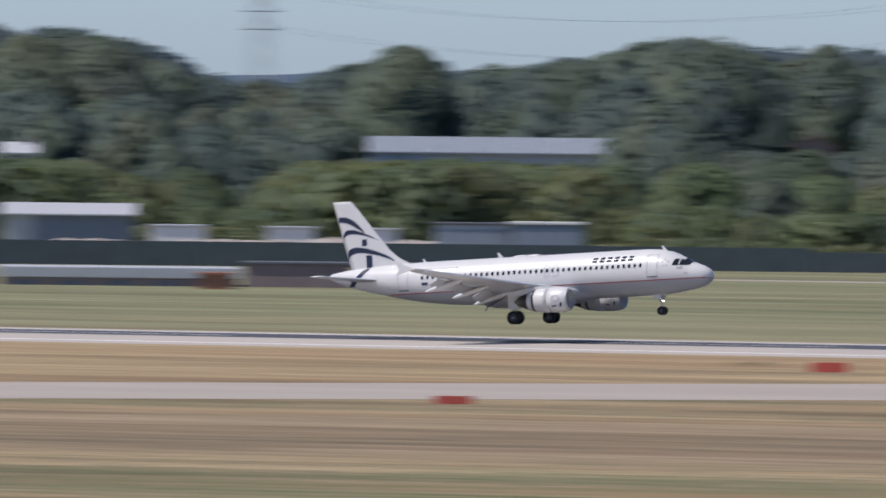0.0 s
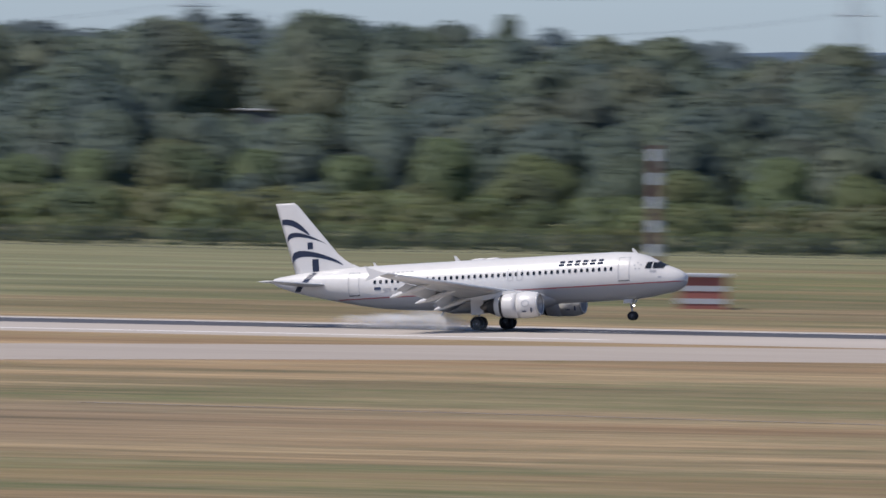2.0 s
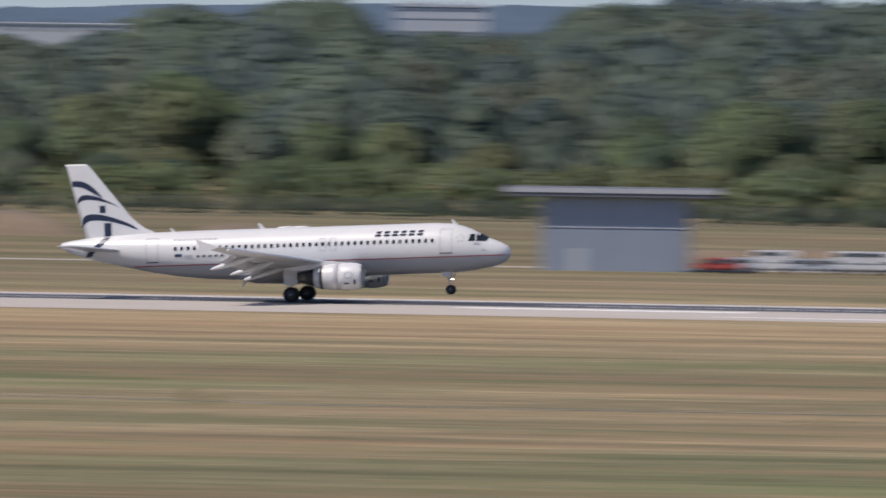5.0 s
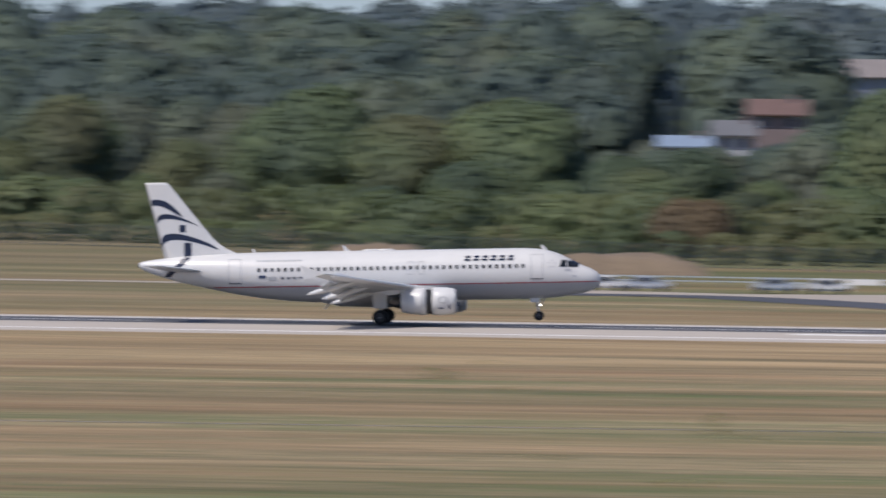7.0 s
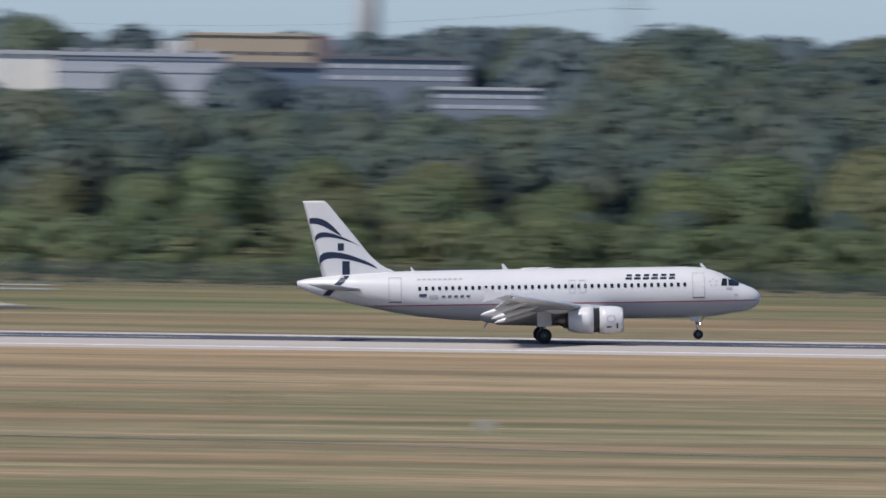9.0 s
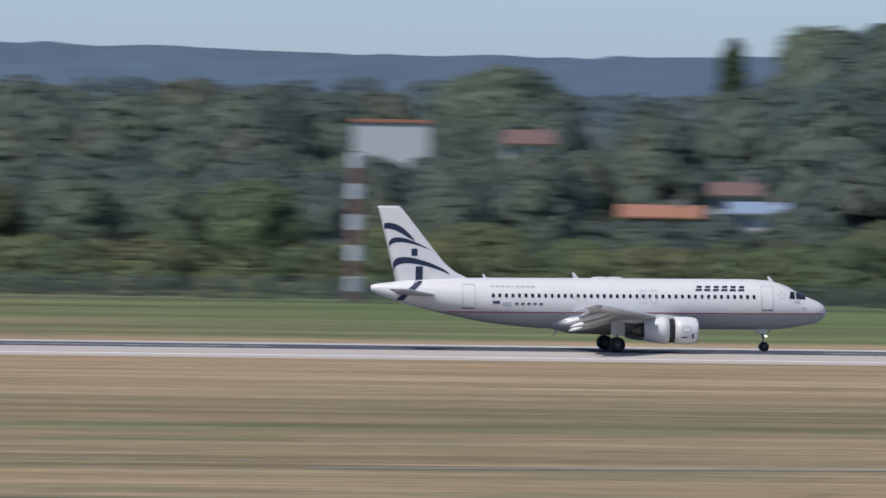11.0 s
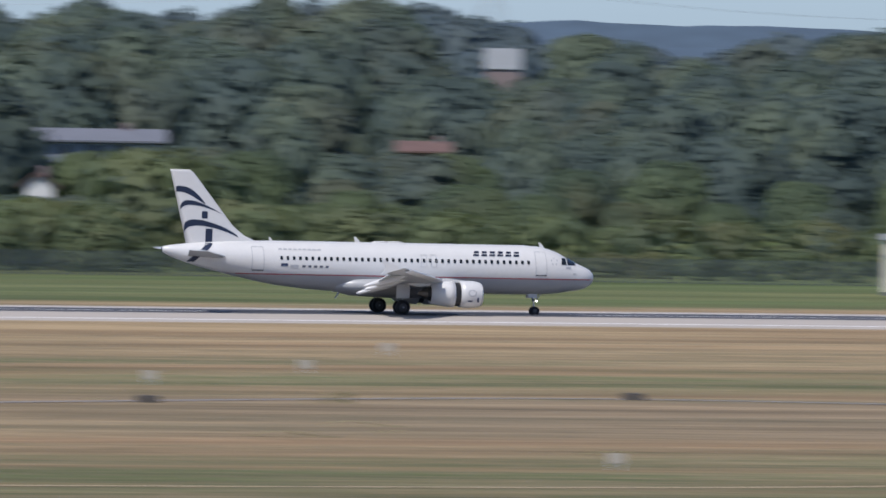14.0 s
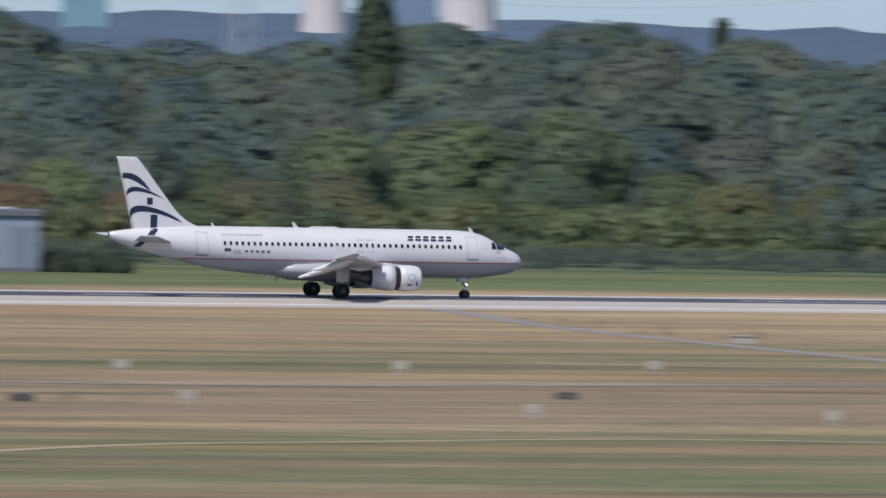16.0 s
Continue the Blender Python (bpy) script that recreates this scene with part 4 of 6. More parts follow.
            part("bay_door", (boxes((x - 1.1, x + 1.1, -0.07, -0.01, max(0, low), max(0.4, h - t - 0.3))), METAL_DARK), ob)
    return ob


def build_buildings():
    building("warehouse", "pale grey metal warehouse with a white low roof", "warehouse", -26.826, -26.307, 1960, 5.6, -12.3, METAL_SLATE, ROOF_WHITE, "low_gable")
    building("storage_hall", "long low store with a white flat roof", "storage hall", -26.826, -25.913, 1640, 1.7, -15.7, WALL_BROWN, ROOF_WHITE, "flat")
    building("brick_shed", "brownish brick shed with a flat roof", "shed", -25.887, -25.472, 1640, 2.5, -15.6, WALL_BROWN, ROOF_GREY, "flat")
    building("grey_hall", "dark grey hall with a bright white roof edge", "hall", -24.857, -24.584, 1900, 4.4, -12.7, METAL_SLATE, METAL_WHITE, "flat")
    building("grey_hall", "pale grey metal hall beside a dark one", "hall", -25.151, -24.868, 1910, 4.1, -12.6, METAL_PALE, ROOF_GREY, "flat")
    for d0, d1, top in ((-26.25, -26.04, 3.2), (-25.80, -25.62, 3.1), (-25.45, -25.30, 3.0)):
        building("site_container", "white site container in a yard behind the screen", "container", d0, d1, 1932, top, -12.4, METAL_WHITE, ROOF_WHITE, "flat")
    # a plain orange-brown box stands in for a truck here
    building("site_container", "plain orange-brown box in place of a truck beside the long store", "container", -26.06, -25.94, 1622, 1.5, -15.9, TILE_ORANGE, TILE_ORANGE, "flat")
    building("greenhouse", "long pale glasshouse roof among trees", "greenhouse", -25.416, -24.483, 2200, 13.6, -6.8, METAL_PALE, GLASS_ROOF, "gable")
    building("house", "small house with a pale roof among trees", "house", -26.829, -26.690, 2200, 12.2, -6.9, METAL_WHITE, ROOF_WHITE, "gable")
    building("house", "small house with a brownish roof among trees", "house", -23.771, -23.618, 2250, 14.1, -6.0, WALL_BROWN, TILE_RED, "gable_end")
    building("long_shed", "long grey roof behind trees", "shed", -23.040, -22.462, 2200, 13.4, -6.0, METAL_SLATE, METAL_PALE, "flat")
    building("tower_block", "beige square block rising over the bushes", "building", -22.178, -22.047, 1895, 14.1, -7.7, WALL_TAN, WALL_BEIGE, "flat")
    building("long_shed", "long blue-grey roof line behind trees", "shed", -21.915, -21.195, 2150, 13.3, -6.2, METAL_SLATE, METAL_PALE, "flat")
    building("long_shed", "long pale roof line behind trees", "shed", -20.355, -19.767, 2300, 13.5, -5.4, METAL_DARK, ROOF_WHITE, "flat")
    building("radio_shed", "red and white banded equipment cabin on the grass", "equipment cabin", -18.426, -18.243, 1400, 3.0, -17.6, BAND_RED, ROOF_WHITE, "flat")
    building("house", "white gable house among trees", "house", -15.859, -15.734, 2140, 11.3, -8.2, METAL_WHITE, TILE_RED, "gable_end")
    building("house", "house with a red tiled roof among trees", "house", -15.735, -15.571, 2155, 11.8, -7.6, WALL_BROWN, TILE_ORANGE, "gable")
    building("house", "grey-roofed house among trees", "house", -15.518, -15.398, 2150, 11.8, -6.8, METAL_WHITE, ROOF_GREY, "gable")
    building("house", "brownish roof among trees", "house", -14.974, -14.799, 2350, 12.6, -6.3, WALL_BROWN, TILE_RED, "gable")
    building("house", "brownish roof beside another among trees", "house", -14.756, -14.516, 2360, 12.9, -6.2, METAL_PALE, TILE_RED, "gable")
    building("factory", "big white factory hall with a red roof edge", "factory", -14.056, -13.482, 2900, 26.6, -3.3, METAL_WHITE, RED_EDGE, "flat")
    building("factory", "grey side hall of a white factory", "factory", -13.472, -13.232, 2920, 26.5, -3.2, METAL_PALE, RED_EDGE, "flat")
    building("long_shed", "long white roof far behind the trees", "shed", -12.769, -12.246, 3000, 17.8, -2.9, METAL_PALE, ROOF_WHITE, "flat")
    building("long_shed", "long white roof far behind the trees", "shed", -11.669, -10.841, 3000, 19.1, -2.5, METAL_PALE, ROOF_WHITE, "flat")
    building("pump_house", "grey metal field building with a broad overhanging roof", "building", -9.250, -8.683, 1395, 7.5, -18.2, METAL_BLUE, ROOF_GREY, "slab")
    building("long_shed", "low grey shed with a flat roof behind an earth bank", "shed", -7.62, -7.02, 1500, 4.3, -16.2, METAL_PALE, ROOF_GREY, "flat")
    building("container", "dark blue steel container", "container", -9.752, -9.616, 1440, 0.8, -18.5, METAL_NAVY, METAL_NAVY, "flat")
    building("factory", "far white tower-like factory block", "factory", -9.827, -9.478, 3300, 23.9, -2.3, METAL_PALE, ROOF_WHITE, "flat")
    building("office_block", "pale grey roofed building among trees", "office building", -2.312, -2.055, 2490, 19.0, -4.3, METAL_SLATE, ROOF_TAUPE, "gable")
    building("office_block", "long dark grey building with white window bands", "office building", -2.050, -1.455, 2500, 18.9, -4.4, METAL_DARK, ROOF_GREY, "flat")
    building("house", "house with a red-brown roof among trees", "house", -2.685, -2.445, 2200, 13.6, -6.8, WALL_BROWN, TILE_RED, "gable")
    building("house", "pale blue roof among trees", "house", -3.032, -2.814, 2100, 8.8, -8.8, METAL_PALE, ROOF_BLUE, "gable")
    building("house", "pale grey roof among trees", "house", -2.826, -2.640, 2150, 10.7, -8.2, METAL_PALE, ROOF_GREY, "gable")
    building("house", "reddish roof among trees", "house", -0.930, -0.789, 2300, 15.2, -5.2, WALL_BROWN, TILE_RED, "gable")
    building("factory", "white factory block with bright walls", "factory", -0.212, 0.155, 2600, 20.8, -3.8, METAL_CREAM, ROOF_WHITE, "flat")
    building("factory", "pale blue-grey factory hall with a white roof edge", "factory", 0.159, 0.818, 2590, 20.7, -4.3, METAL_PALE, ROOF_WHITE, "flat")
    building("factory", "dark blue-grey factory wing", "factory", 0.826, 1.194, 2580, 19.4, -5.5, METAL_NAVYGREY, ROOF_GREY, "flat")
    building("factory", "tan upper factory storey with ribbon windows", "factory", 0.670, 1.156, 2660, 24.4, -2.3, WALL_BEIGE, WALL_BEIGE, "flat")
    building("office_block", "grey office block with ribbon windows", "office building", 1.193, 1.751, 2650, 20.5, -3.8, METAL_SLATE, ROOF_GREY, "flat")
    building("office_block", "low grey and white hall", "hall", 1.616, 2.030, 2500, 15.8, -5.6, METAL_SLATE, ROOF_WHITE, "flat")
    building("house", "tall house with an orange tiled roof among trees", "house", 6.687, 6.981, 2000, 14.5, -7.8, METAL_PALE, TILE_ORANGE, "flat")
    building("house", "white house with a red tiled roof among trees", "house", 7.264, 7.467, 2100, 12.8, -7.2, METAL_WHITE, TILE_RED, "gable")
    building("barn", "long barn with a faded red roof", "barn", 9.002, 9.373, 1800, 7.2, -11.7, WALL_BROWN, TILE_RED, "gable")
    building("barn", "long barn with an orange tiled roof", "barn", 9.377, 9.602, 1810, 7.1, -11.6, WALL_BROWN, TILE_ORANGE, "gable")
    building("house", "pale grey house behind the barns", "house", 8.913, 9.175, 1900, 8.4, -10.0, METAL_PALE, ROOF_GREY, "gable")
    building("house", "house with a blue roof", "house", 8.140, 8.374, 1800, 6.2, -11.5, METAL_PALE, ROOF_BLUE, "gable")
    building("house", "small pale house with a brown roof", "house", 8.063, 8.270, 1850, 8.1, -10.4, METAL_PALE, TILE_RED, "gable")
    building("house", "orange tiled roof in the trees", "house", 7.715, 8.042, 1800, 5.7, -11.9, WALL_BROWN, TILE_ORANGE, "gable")
    building("shed", "small white cabin above the roofs", "cabin", 9.824, 9.941, 1850, 11.2, -8.6, WALL_BROWN, ROOF_WHITE, "flat")
    building("house", "long blue and white roofed house", "house", 9.841, 10.168, 1800, 6.7, -11.4, METAL_PALE, ROOF_BLUE, "gable")
    building("hangar", "blue-grey metal hangar with a white roof beside the runway", "hangar", 10.142, 10.971, 1360, 4.6, -18.8, METAL_NAVYGREY, ROOF_WHITE, "flat")
    building("long_shed", "low dark shed with a thin white roof among bushes", "shed", 10.58, 11.09, 1600, 5.3, -12.6, METAL_DARK, ROOF_WHITE, "flat")
    building("long_shed", "small low shed with a white roof among bushes", "shed", 12.13, 12.31, 1600, 4.6, -13.4, METAL_DARK, ROOF_WHITE, "flat")
    building("house", "brown-roofed house among trees", "house", 11.280, 11.433, 1700, 8.9, -11.6, WALL_BROWN, TILE_RED, "gable_end")
    building("house", "brown-roofed house beside others among trees", "house", 11.727, 11.956, 1720, 8.5, -11.5, WALL_BROWN, TILE_RED, "gable")
    building("house", "pale gable house with a brown roof among trees", "house", 11.935, 12.065, 1735, 8.8, -11.5, METAL_PALE, TILE_RED, "gable_end")
    building("house", "house with a faded tiled roof among trees", "house", 12.120, 12.360, 1715, 8.7, -11.4, WALL_BEIGE, TILE_RED, "gable")
    building("house", "white house with a dark roof among trees", "house", 12.846, 13.073, 1720, 8.7, -11.6, METAL_WHITE, ROOF_GREY, "gable")
    building("house", "house with a wide grey roof among trees", "house", 13.857, 14.419, 1750, 11.1, -9.1, METAL_SLATE, ROOF_SLATE, "gable")
    building("house", "white gable house among trees", "house", 13.863, 13.990, 1700, 6.4, -12.5, METAL_WHITE, TILE_RED, "gable_end")
    building("house", "small red roof deep in the trees", "house", 15.301, 15.519, 1900, 9.0, -9.4, WALL_BROWN, TILE_RED, "gable")
    building("house", "grey gable deep in the trees", "house", 17.869, 17.988, 1800, 9.3, -10.3, METAL_PALE, ROOF_GREY, "gable")
    building("house", "red roof deep in the trees", "house", 17.496, 17.627, 1950, 10.5, -8.4, WALL_BROWN, TILE_RED, "gable")
    building("hangar", "cream end wall of a long hangar with white doors", "hangar", 17.192, 17.519, 1380, 5.4, -18.5, WALL_CREAM, ROOF_WHITE, "flat")
    building("hangar", "long grey-blue metal hangar wing with doors", "hangar", 17.523, 18.434, 1385, 5.4, -18.2, METAL_BLUE, ROOF_GREY, "flat")
    building("water_tower", "white square tank on a brown tower over the trees", "tower", 15.644, 15.775, 2250, 20.3, -4.1, WALL_BROWN, ROOF_WHITE, "flat")
    building("cooling_tower", "distant white concrete cooling tower", "cooling tower", 19.416, 19.614, 4300, 36.6, -1.3, CONC_FAR, CONC_FAR, "tower")
    building("cooling_tower", "distant white concrete cooling tower", "cooling tower", 19.950, 20.203, 4300, 37.4, -1.0, CONC_FAR, CONC_FAR, "tower")
    building("power_block", "distant blue-grey power station block", "power station", 19.771, 19.957, 4350, 37.2, -1.2, BLUE_FAR, BLUE_FAR, "flat")
    building("power_block", "distant teal storage tower", "storage tower", 18.503, 18.681, 4300, 33.7, -1.5, TEAL_FAR, TEAL_FAR, "flat")
    building("power_block", "distant blue power station block", "power station", 17.489, 17.772, 4350, 28.6, -1.3, BLUE_FAR, BLUE_FAR, "flat")
    building("chimney", "distant pale concrete chimney", "chimney", 17.777, 17.873, 4300, 36.1, -1.2, CONC_FAR, CONC_FAR, "chimney")
    building("power_block", "distant pale concrete tower block", "tower block", 11.21, 11.40, 4300, 37.5, -0.6, CONC_FAR, CONC_FAR, "flat")
    building("chimney", "distant pale concrete chimney", "chimney", 1.316, 1.408, 4400, 41.0, -0.2, CONC_FAR, CONC_FAR, "chimney")
    

build_buildings()


# ---- masts, pylons, fence, roads ----
def banded_mast(label, place, height, r0, r1, band, first, lean=0.0, sides=20, pale=None, red=None):
    """A mast of painted rings from the ground up; first: height at which a white ring begins."""
    ob = thing("banded_mast", label, "mast", Matrix.LocRotScale(place, Euler((0, radians(lean), 0)), None))
    z = first - band * 2 * math.ceil(first / (2 * band))
    k = 0
    while z < height:
        a, b = max(0.0, z), min(height, z + band)
        if b > a:
            ra, rb = r0 + (r1 - r0) * a / height, r0 + (r1 - r0) * b / height
            part("white_ring" if k % 2 == 0 else "red_ring", mesh("ring", *lathe([(a, ra), (b, rb)], "z", (0, 0, 0), sides), (pale or BAND_WHITE) if k % 2 == 0 else (red or BAND_RED), False), ob, "weathered white ring, haze-muted on far masts" if k % 2 == 0 else "faded red ring, haze-muted on far masts")
        z += band
        k += 1
    return ob


def build_masts():
    banded_mast("tall round mast painted in red and white rings", bearing(-13.01, 121) + Vector((-0.52, 0, 0)), 33.0, 0.42, 0.26, 1.003, 21.30 - LOW, 1.33, 64)
    # the two far masts get duller ring colours that stand in for haze
    banded_mast("slim radio mast in red and white bands behind the bushes", bearing(-18.52, 1700), 13.3, 0.75, 0.6, 1.36, 0.6, pale=METAL_PALE, red=TILE_RED)
    banded_mast("slim radio mast in red and pale bands before the trees", bearing(6.70, 1440), 14.6, 0.8, 0.6, 1.5, 4.0, pale=METAL_PALE, red=TILE_RED)


def tube(pts, r):
    """One thin continuous cable through the points."""
    ring = [(0, -r, -r), (0, r, -r), (0, r, r), (0, -r, r)]
    vs = [tuple(p[k] + q[k] for k in range(3)) for p in pts for q in ring]
    n = len(pts)
    fs = [(i * 4 + k, i * 4 + (k + 1) % 4, i * 4 + 4 + (k + 1) % 4, i * 4 + 4 + k) for i in range(n - 1) for k in range(4)] + [(3, 2, 1, 0), tuple(n * 4 - 4 + k for k in range(4))]
    return vs, fs


def lattice_pylon(deg, dist, h):
    ob = thing("power_pylon", "distant grey lattice power pylon", "pylon", Matrix.LocRotScale(bearing(deg, dist), Euler((0, 0, -radians(deg) + 0.3)), None), "power line pylons")
    s0, s1 = 4.2, 0.8
    def wide(z):
        return s0 + (s1 - s0) * min(1, z / (h * 0.9))
    for sx in (-1, 1):
        for sy in (-1, 1):
            part("leg", mesh("leg", *rod((sx * s0, sy * s0, 0), (sx * s1, sy * s1, h), 0.13, 0.09, 5), GALV), ob)
    br = []
    z = 0.0
    while z < h - 3:
        z2 = min(h, z + 4.5)
        a, b = wide(z), wide(z2)
        for sy in (-1, 1):
            br += [rod((-a, sy * a, z), (b, sy * b, z2), 0.05, 0.05, 4), rod((a, sy * a, z), (-b, sy * b, z2), 0.05, 0.05, 4)]
        z = z2
    part("bracing", mesh("bracing", *merged(br), GALV), ob)
    for z, arm in ((31.7, 4.6), (35.7, 4.2), (39.9, 3.8), (44.2, 3.4), (48.5, 2.8)):
        part("cross_arm", mesh("cross_arm", *merged([rod((-arm, 0, z), (arm, 0, z), 0.14, 0.14, 5), rod((-arm, 0, z), (0, 0, z + 2.2), 0.07, 0.07, 4), rod((arm, 0, z), (0, 0, z + 2.2), 0.07, 0.07, 4)]), GALV), ob)
    return ob


def build_power_line():
    spots = [(-25.83, 3300), (-23.1, 3350), (-20.31, 3400), (-17.76, 3500), (-16.97, 3900), (-1.31, 3500), (-1.14, 3900), (2.38, 3600), (10.92, 3500), (15.66, 3300), (19.2, 3450), (21.9, 3500)]
    for deg, dist in spots:
        lattice_pylon(deg, dist, 52.0)
    for a, b in ((0, 1), (1, 2), (2, 3), (5, 7), (8, 9), (9, 10), (10, 11)):
        pa, pb = bearing(*spots[a]), bearing(*spots[b])
        for z, off in ((32.5, -8), (32.5, 8), (40.8, -10), (40.8, 10)):
            pts = []
            for i in range(13):
                u = i / 12
                p = pa.lerp(pb, u) + Vector((0, off, z - 26 * u * (1 - u)))
                pts.append(p)
            wire = new("power_cable", mesh("power_cable", *tube(pts, 0.022), GALV))
            tagged(wire, "thin dark overhead power cable between pylons", "cable", "power line cables")


def ribbon(name, label, pts, width, mat, lift=0.02, category="path"):
    """A smooth strip of paving or trodden ground through a few points."""
    p = [Vector((x, y, 0)) for x, y in pts]
    p = [p[0] * 2 - p[1]] + p + [p[-1] * 2 - p[-2]]
    line = []
    for i in range(1, len(p) - 2):
        for k in range(8):
            t = k / 8
            line.append(0.5 * ((2 * p[i]) + (p[i + 1] - p[i - 1]) * t + (2 * p[i - 1] - 5 * p[i] + 4 * p[i + 1] - p[i + 2]) * t * t + (3 * p[i] - p[i - 1] - 3 * p[i + 1] + p[i + 2]) * t ** 3))
    line.append(p[-2])
    vs = []
    for i, q in enumerate(line):
        d = (line[min(i + 1, len(line) - 1)] - line[max(i - 1, 0)]).normalized()
        n = Vector((-d.y, d.x, 0))
        vs += [q + n * width / 2 + Vector((0, 0, LOW + lift)), q - n * width / 2 + Vector((0, 0, LOW + lift))]
    fs = [(2 * i, 2 * i + 1, 2 * i + 3, 2 * i + 2) for i in range(len(line) - 1)]
    ob = new(name, mesh(name, vs, fs, mat))
    return tagged(ob, label, category, kind="structure")


def build_roads():
    ribbon("taxiway", "pale concrete taxiway that runs into the runway", [(-760, 740), (-640, 865), (-506, 1002), (-456, 1053), (-413, 1107), (-372, 1140), (-310, 1165), (-250, 1178)], 52, GREY_TAXI, 0.012, "taxiway")
    ribbon("path_1", "narrow pale path across the grass towards the runway", [(206.5, 1052), (206.5, 1043), (205, 1002), (201, 955), (197, 915)], 1.5, PATH)
    ribbon("path_2", "narrow pale path along the field", [(100, 872), (160, 887), (198, 908), (235, 932), (273, 949), (308, 934), (328, 931), (345, 935), (380, 945)], 2.1, PATH, 0.03)
    ribbon("path_3", "narrow grey path leading off the runway", [(426, 1172), (414, 1113), (409, 1074), (406, 1045), (403, 1012), (396, 950)], 2.3, PATH)
    ribbon("path_4", "thin trodden line along the grass", [(-360, 950), (-187, 916), (-154, 907), (-60, 915), (0, 918), (53, 891), (110, 885)], 0.9, PATH, 0.025)
    ribbon("path_5", "straw coloured wheel track in the grass", [(180, 765), (224, 770), (250, 781), (274, 804), (288, 811), (313, 821), (335, 812)], 1.5, STRAW)
    ribbon("road_1", "pale service road beyond the runway", [(-300, 1385), (-200, 1392), (-95, 1388), (-34, 1345), (-10, 1335)], 7, GREY_TAXI, 0.02, "road")
    ribbon("road_2", "pale perimeter road by the trees", [(-1000, 1560), (-700, 1580), (-640, 1590)], 9, GREY_TAXI, 0.02, "road")


def build_apron():
    """A wide concrete stand beyond the runway with a dark shoulder, tapering to a point."""
    near = [(-82, 1368), (-64, 1362), (-36, 1308), (-22, 1325), (-7, 1337), (1, 1345)]
    far = [(-82, 1377), (-64, 1376), (-38, 1390), (-22, 1398), (-9, 1386), (1, 1348)]
    vs = [(x, y, LOW + 0.03) for p in zip(near, far) for x, y in p]
    ob = new("apron", mesh("apron", vs, [(2 * i, 2 * i + 2, 2 * i + 3, 2 * i + 1) for i in range(5)], GREY_TAXI))
    tagged(ob, "pale concrete apron beyond the runway", "apron", kind="structure")
    ribbon("apron_shoulder", "dark asphalt shoulder of the concrete apron", [(x, y - 6) for x, y in near], 11, ASPHALT, 0.034, "road")
    a, b = Vector((-84, 1415, LOW)), Vector((4, 1402, LOW))
    rail = thing("guard_rail", "low steel guard rail with posts behind the apron", "guard rail", Matrix.LocRotScale(a, Euler((0, 0, math.atan2(b.y - a.y, b.x - a.x))), None))
    ln = (b - a).length
    for z in (0.45, 0.85):
        part("beam", (soft_box(0, ln, -0.05, 0.05, z, z + 0.12, 0.03), GALV), rail)
    post = mesh("post", *rod((0, 0.1, -0.2), (0, 0.1, 1.1), 0.06, 0.06, 6), METAL_DARK)
    for i in range(int(ln / 4) + 1):
        p = part("post", post, rail)
        p.location = (i * 4.0, 0, 0)
    for x, w in ((28, 3.4), (33, 2.4), (52, 4.6), (71, 2.2)):
        part("white_panel", (soft_box(x, x + w, -0.14, -0.08, 0.4, 0.95, 0.02), MARK), rail, "white warning panel")


def build_fence():
    """Posts, wires and mesh along the woods' edge."""
    pieces = []
    deg = -23.6
    last = None
    k = 0
    while deg < 22.5:
        dist = front(deg) - 14
        p = bearing(deg, dist)
        if last is not None:
            if k % 6 == 0:
                pieces.append(rod(p, p + Vector((0, 0, 2.6)), 0.06, 0.06, 4))
            pieces.append(rod(p, p + Vector((0, 0, 2.3)), 0.075 if deg > -2 else 0.04, 0.075 if deg > -2 else 0.04, 3))
            if k % 6 == 0:
                for z in (0.1, 1.2, 2.3):
                    pieces.append(rod(last + Vector((0, 0, z)), p + Vector((0, 0, z)), 0.018, 0.018, 3))
        if k % 6 == 0:
            last = p
        deg += math.degrees(0.36 / dist)
        k += 1
    ob = new("perimeter_fence", mesh("perimeter_fence", *merged(pieces), SCREEN))
    tagged(ob, "dark wire perimeter fence with posts along the woods", "fence", kind="stuff")


def car(label, deg, dist, paint, van=False):
    ob = thing("parked_car", label, "car", Matrix.LocRotScale(bearing(deg, dist, LOW + 0.02), Euler((0, 0, -radians(deg))), None), "cars parked beyond the runway")
    ln, h = (5.2, 2.2) if van else (4.4, 1.45)
    part("body", (soft_box(-ln / 2, ln / 2, -0.88, 0.88, 0.3, 0.95 if not van else 1.15, 0.18), paint), ob)
    roof = soft_box(-ln * 0.34, ln * (0.26 if not van else 0.44), -0.78, 0.78, 0.9, h, 0.2)
    part("cabin", (roof, paint), ob)
    for x0, x1 in ((-ln * 0.28, -ln * 0.04), (0.0, ln * 0.2)):
        for s in (-1, 1):
            part("side_window", (boxes((x0, x1, s * 0.79 - 0.01, s * 0.79 + 0.01, h - 0.5, h - 0.14)), PANE), ob)
    for x in (-ln * 0.31, ln * 0.31):
        for y in (-0.8, 0.8):
            wh = part("wheel", mesh("wheel", *lathe([(-0.1, 0.2), (-0.1, 0.31), (0.1, 0.31), (0.1, 0.2)], "y", (x, y, 0.31), 14), RUBBER), ob)
    return ob


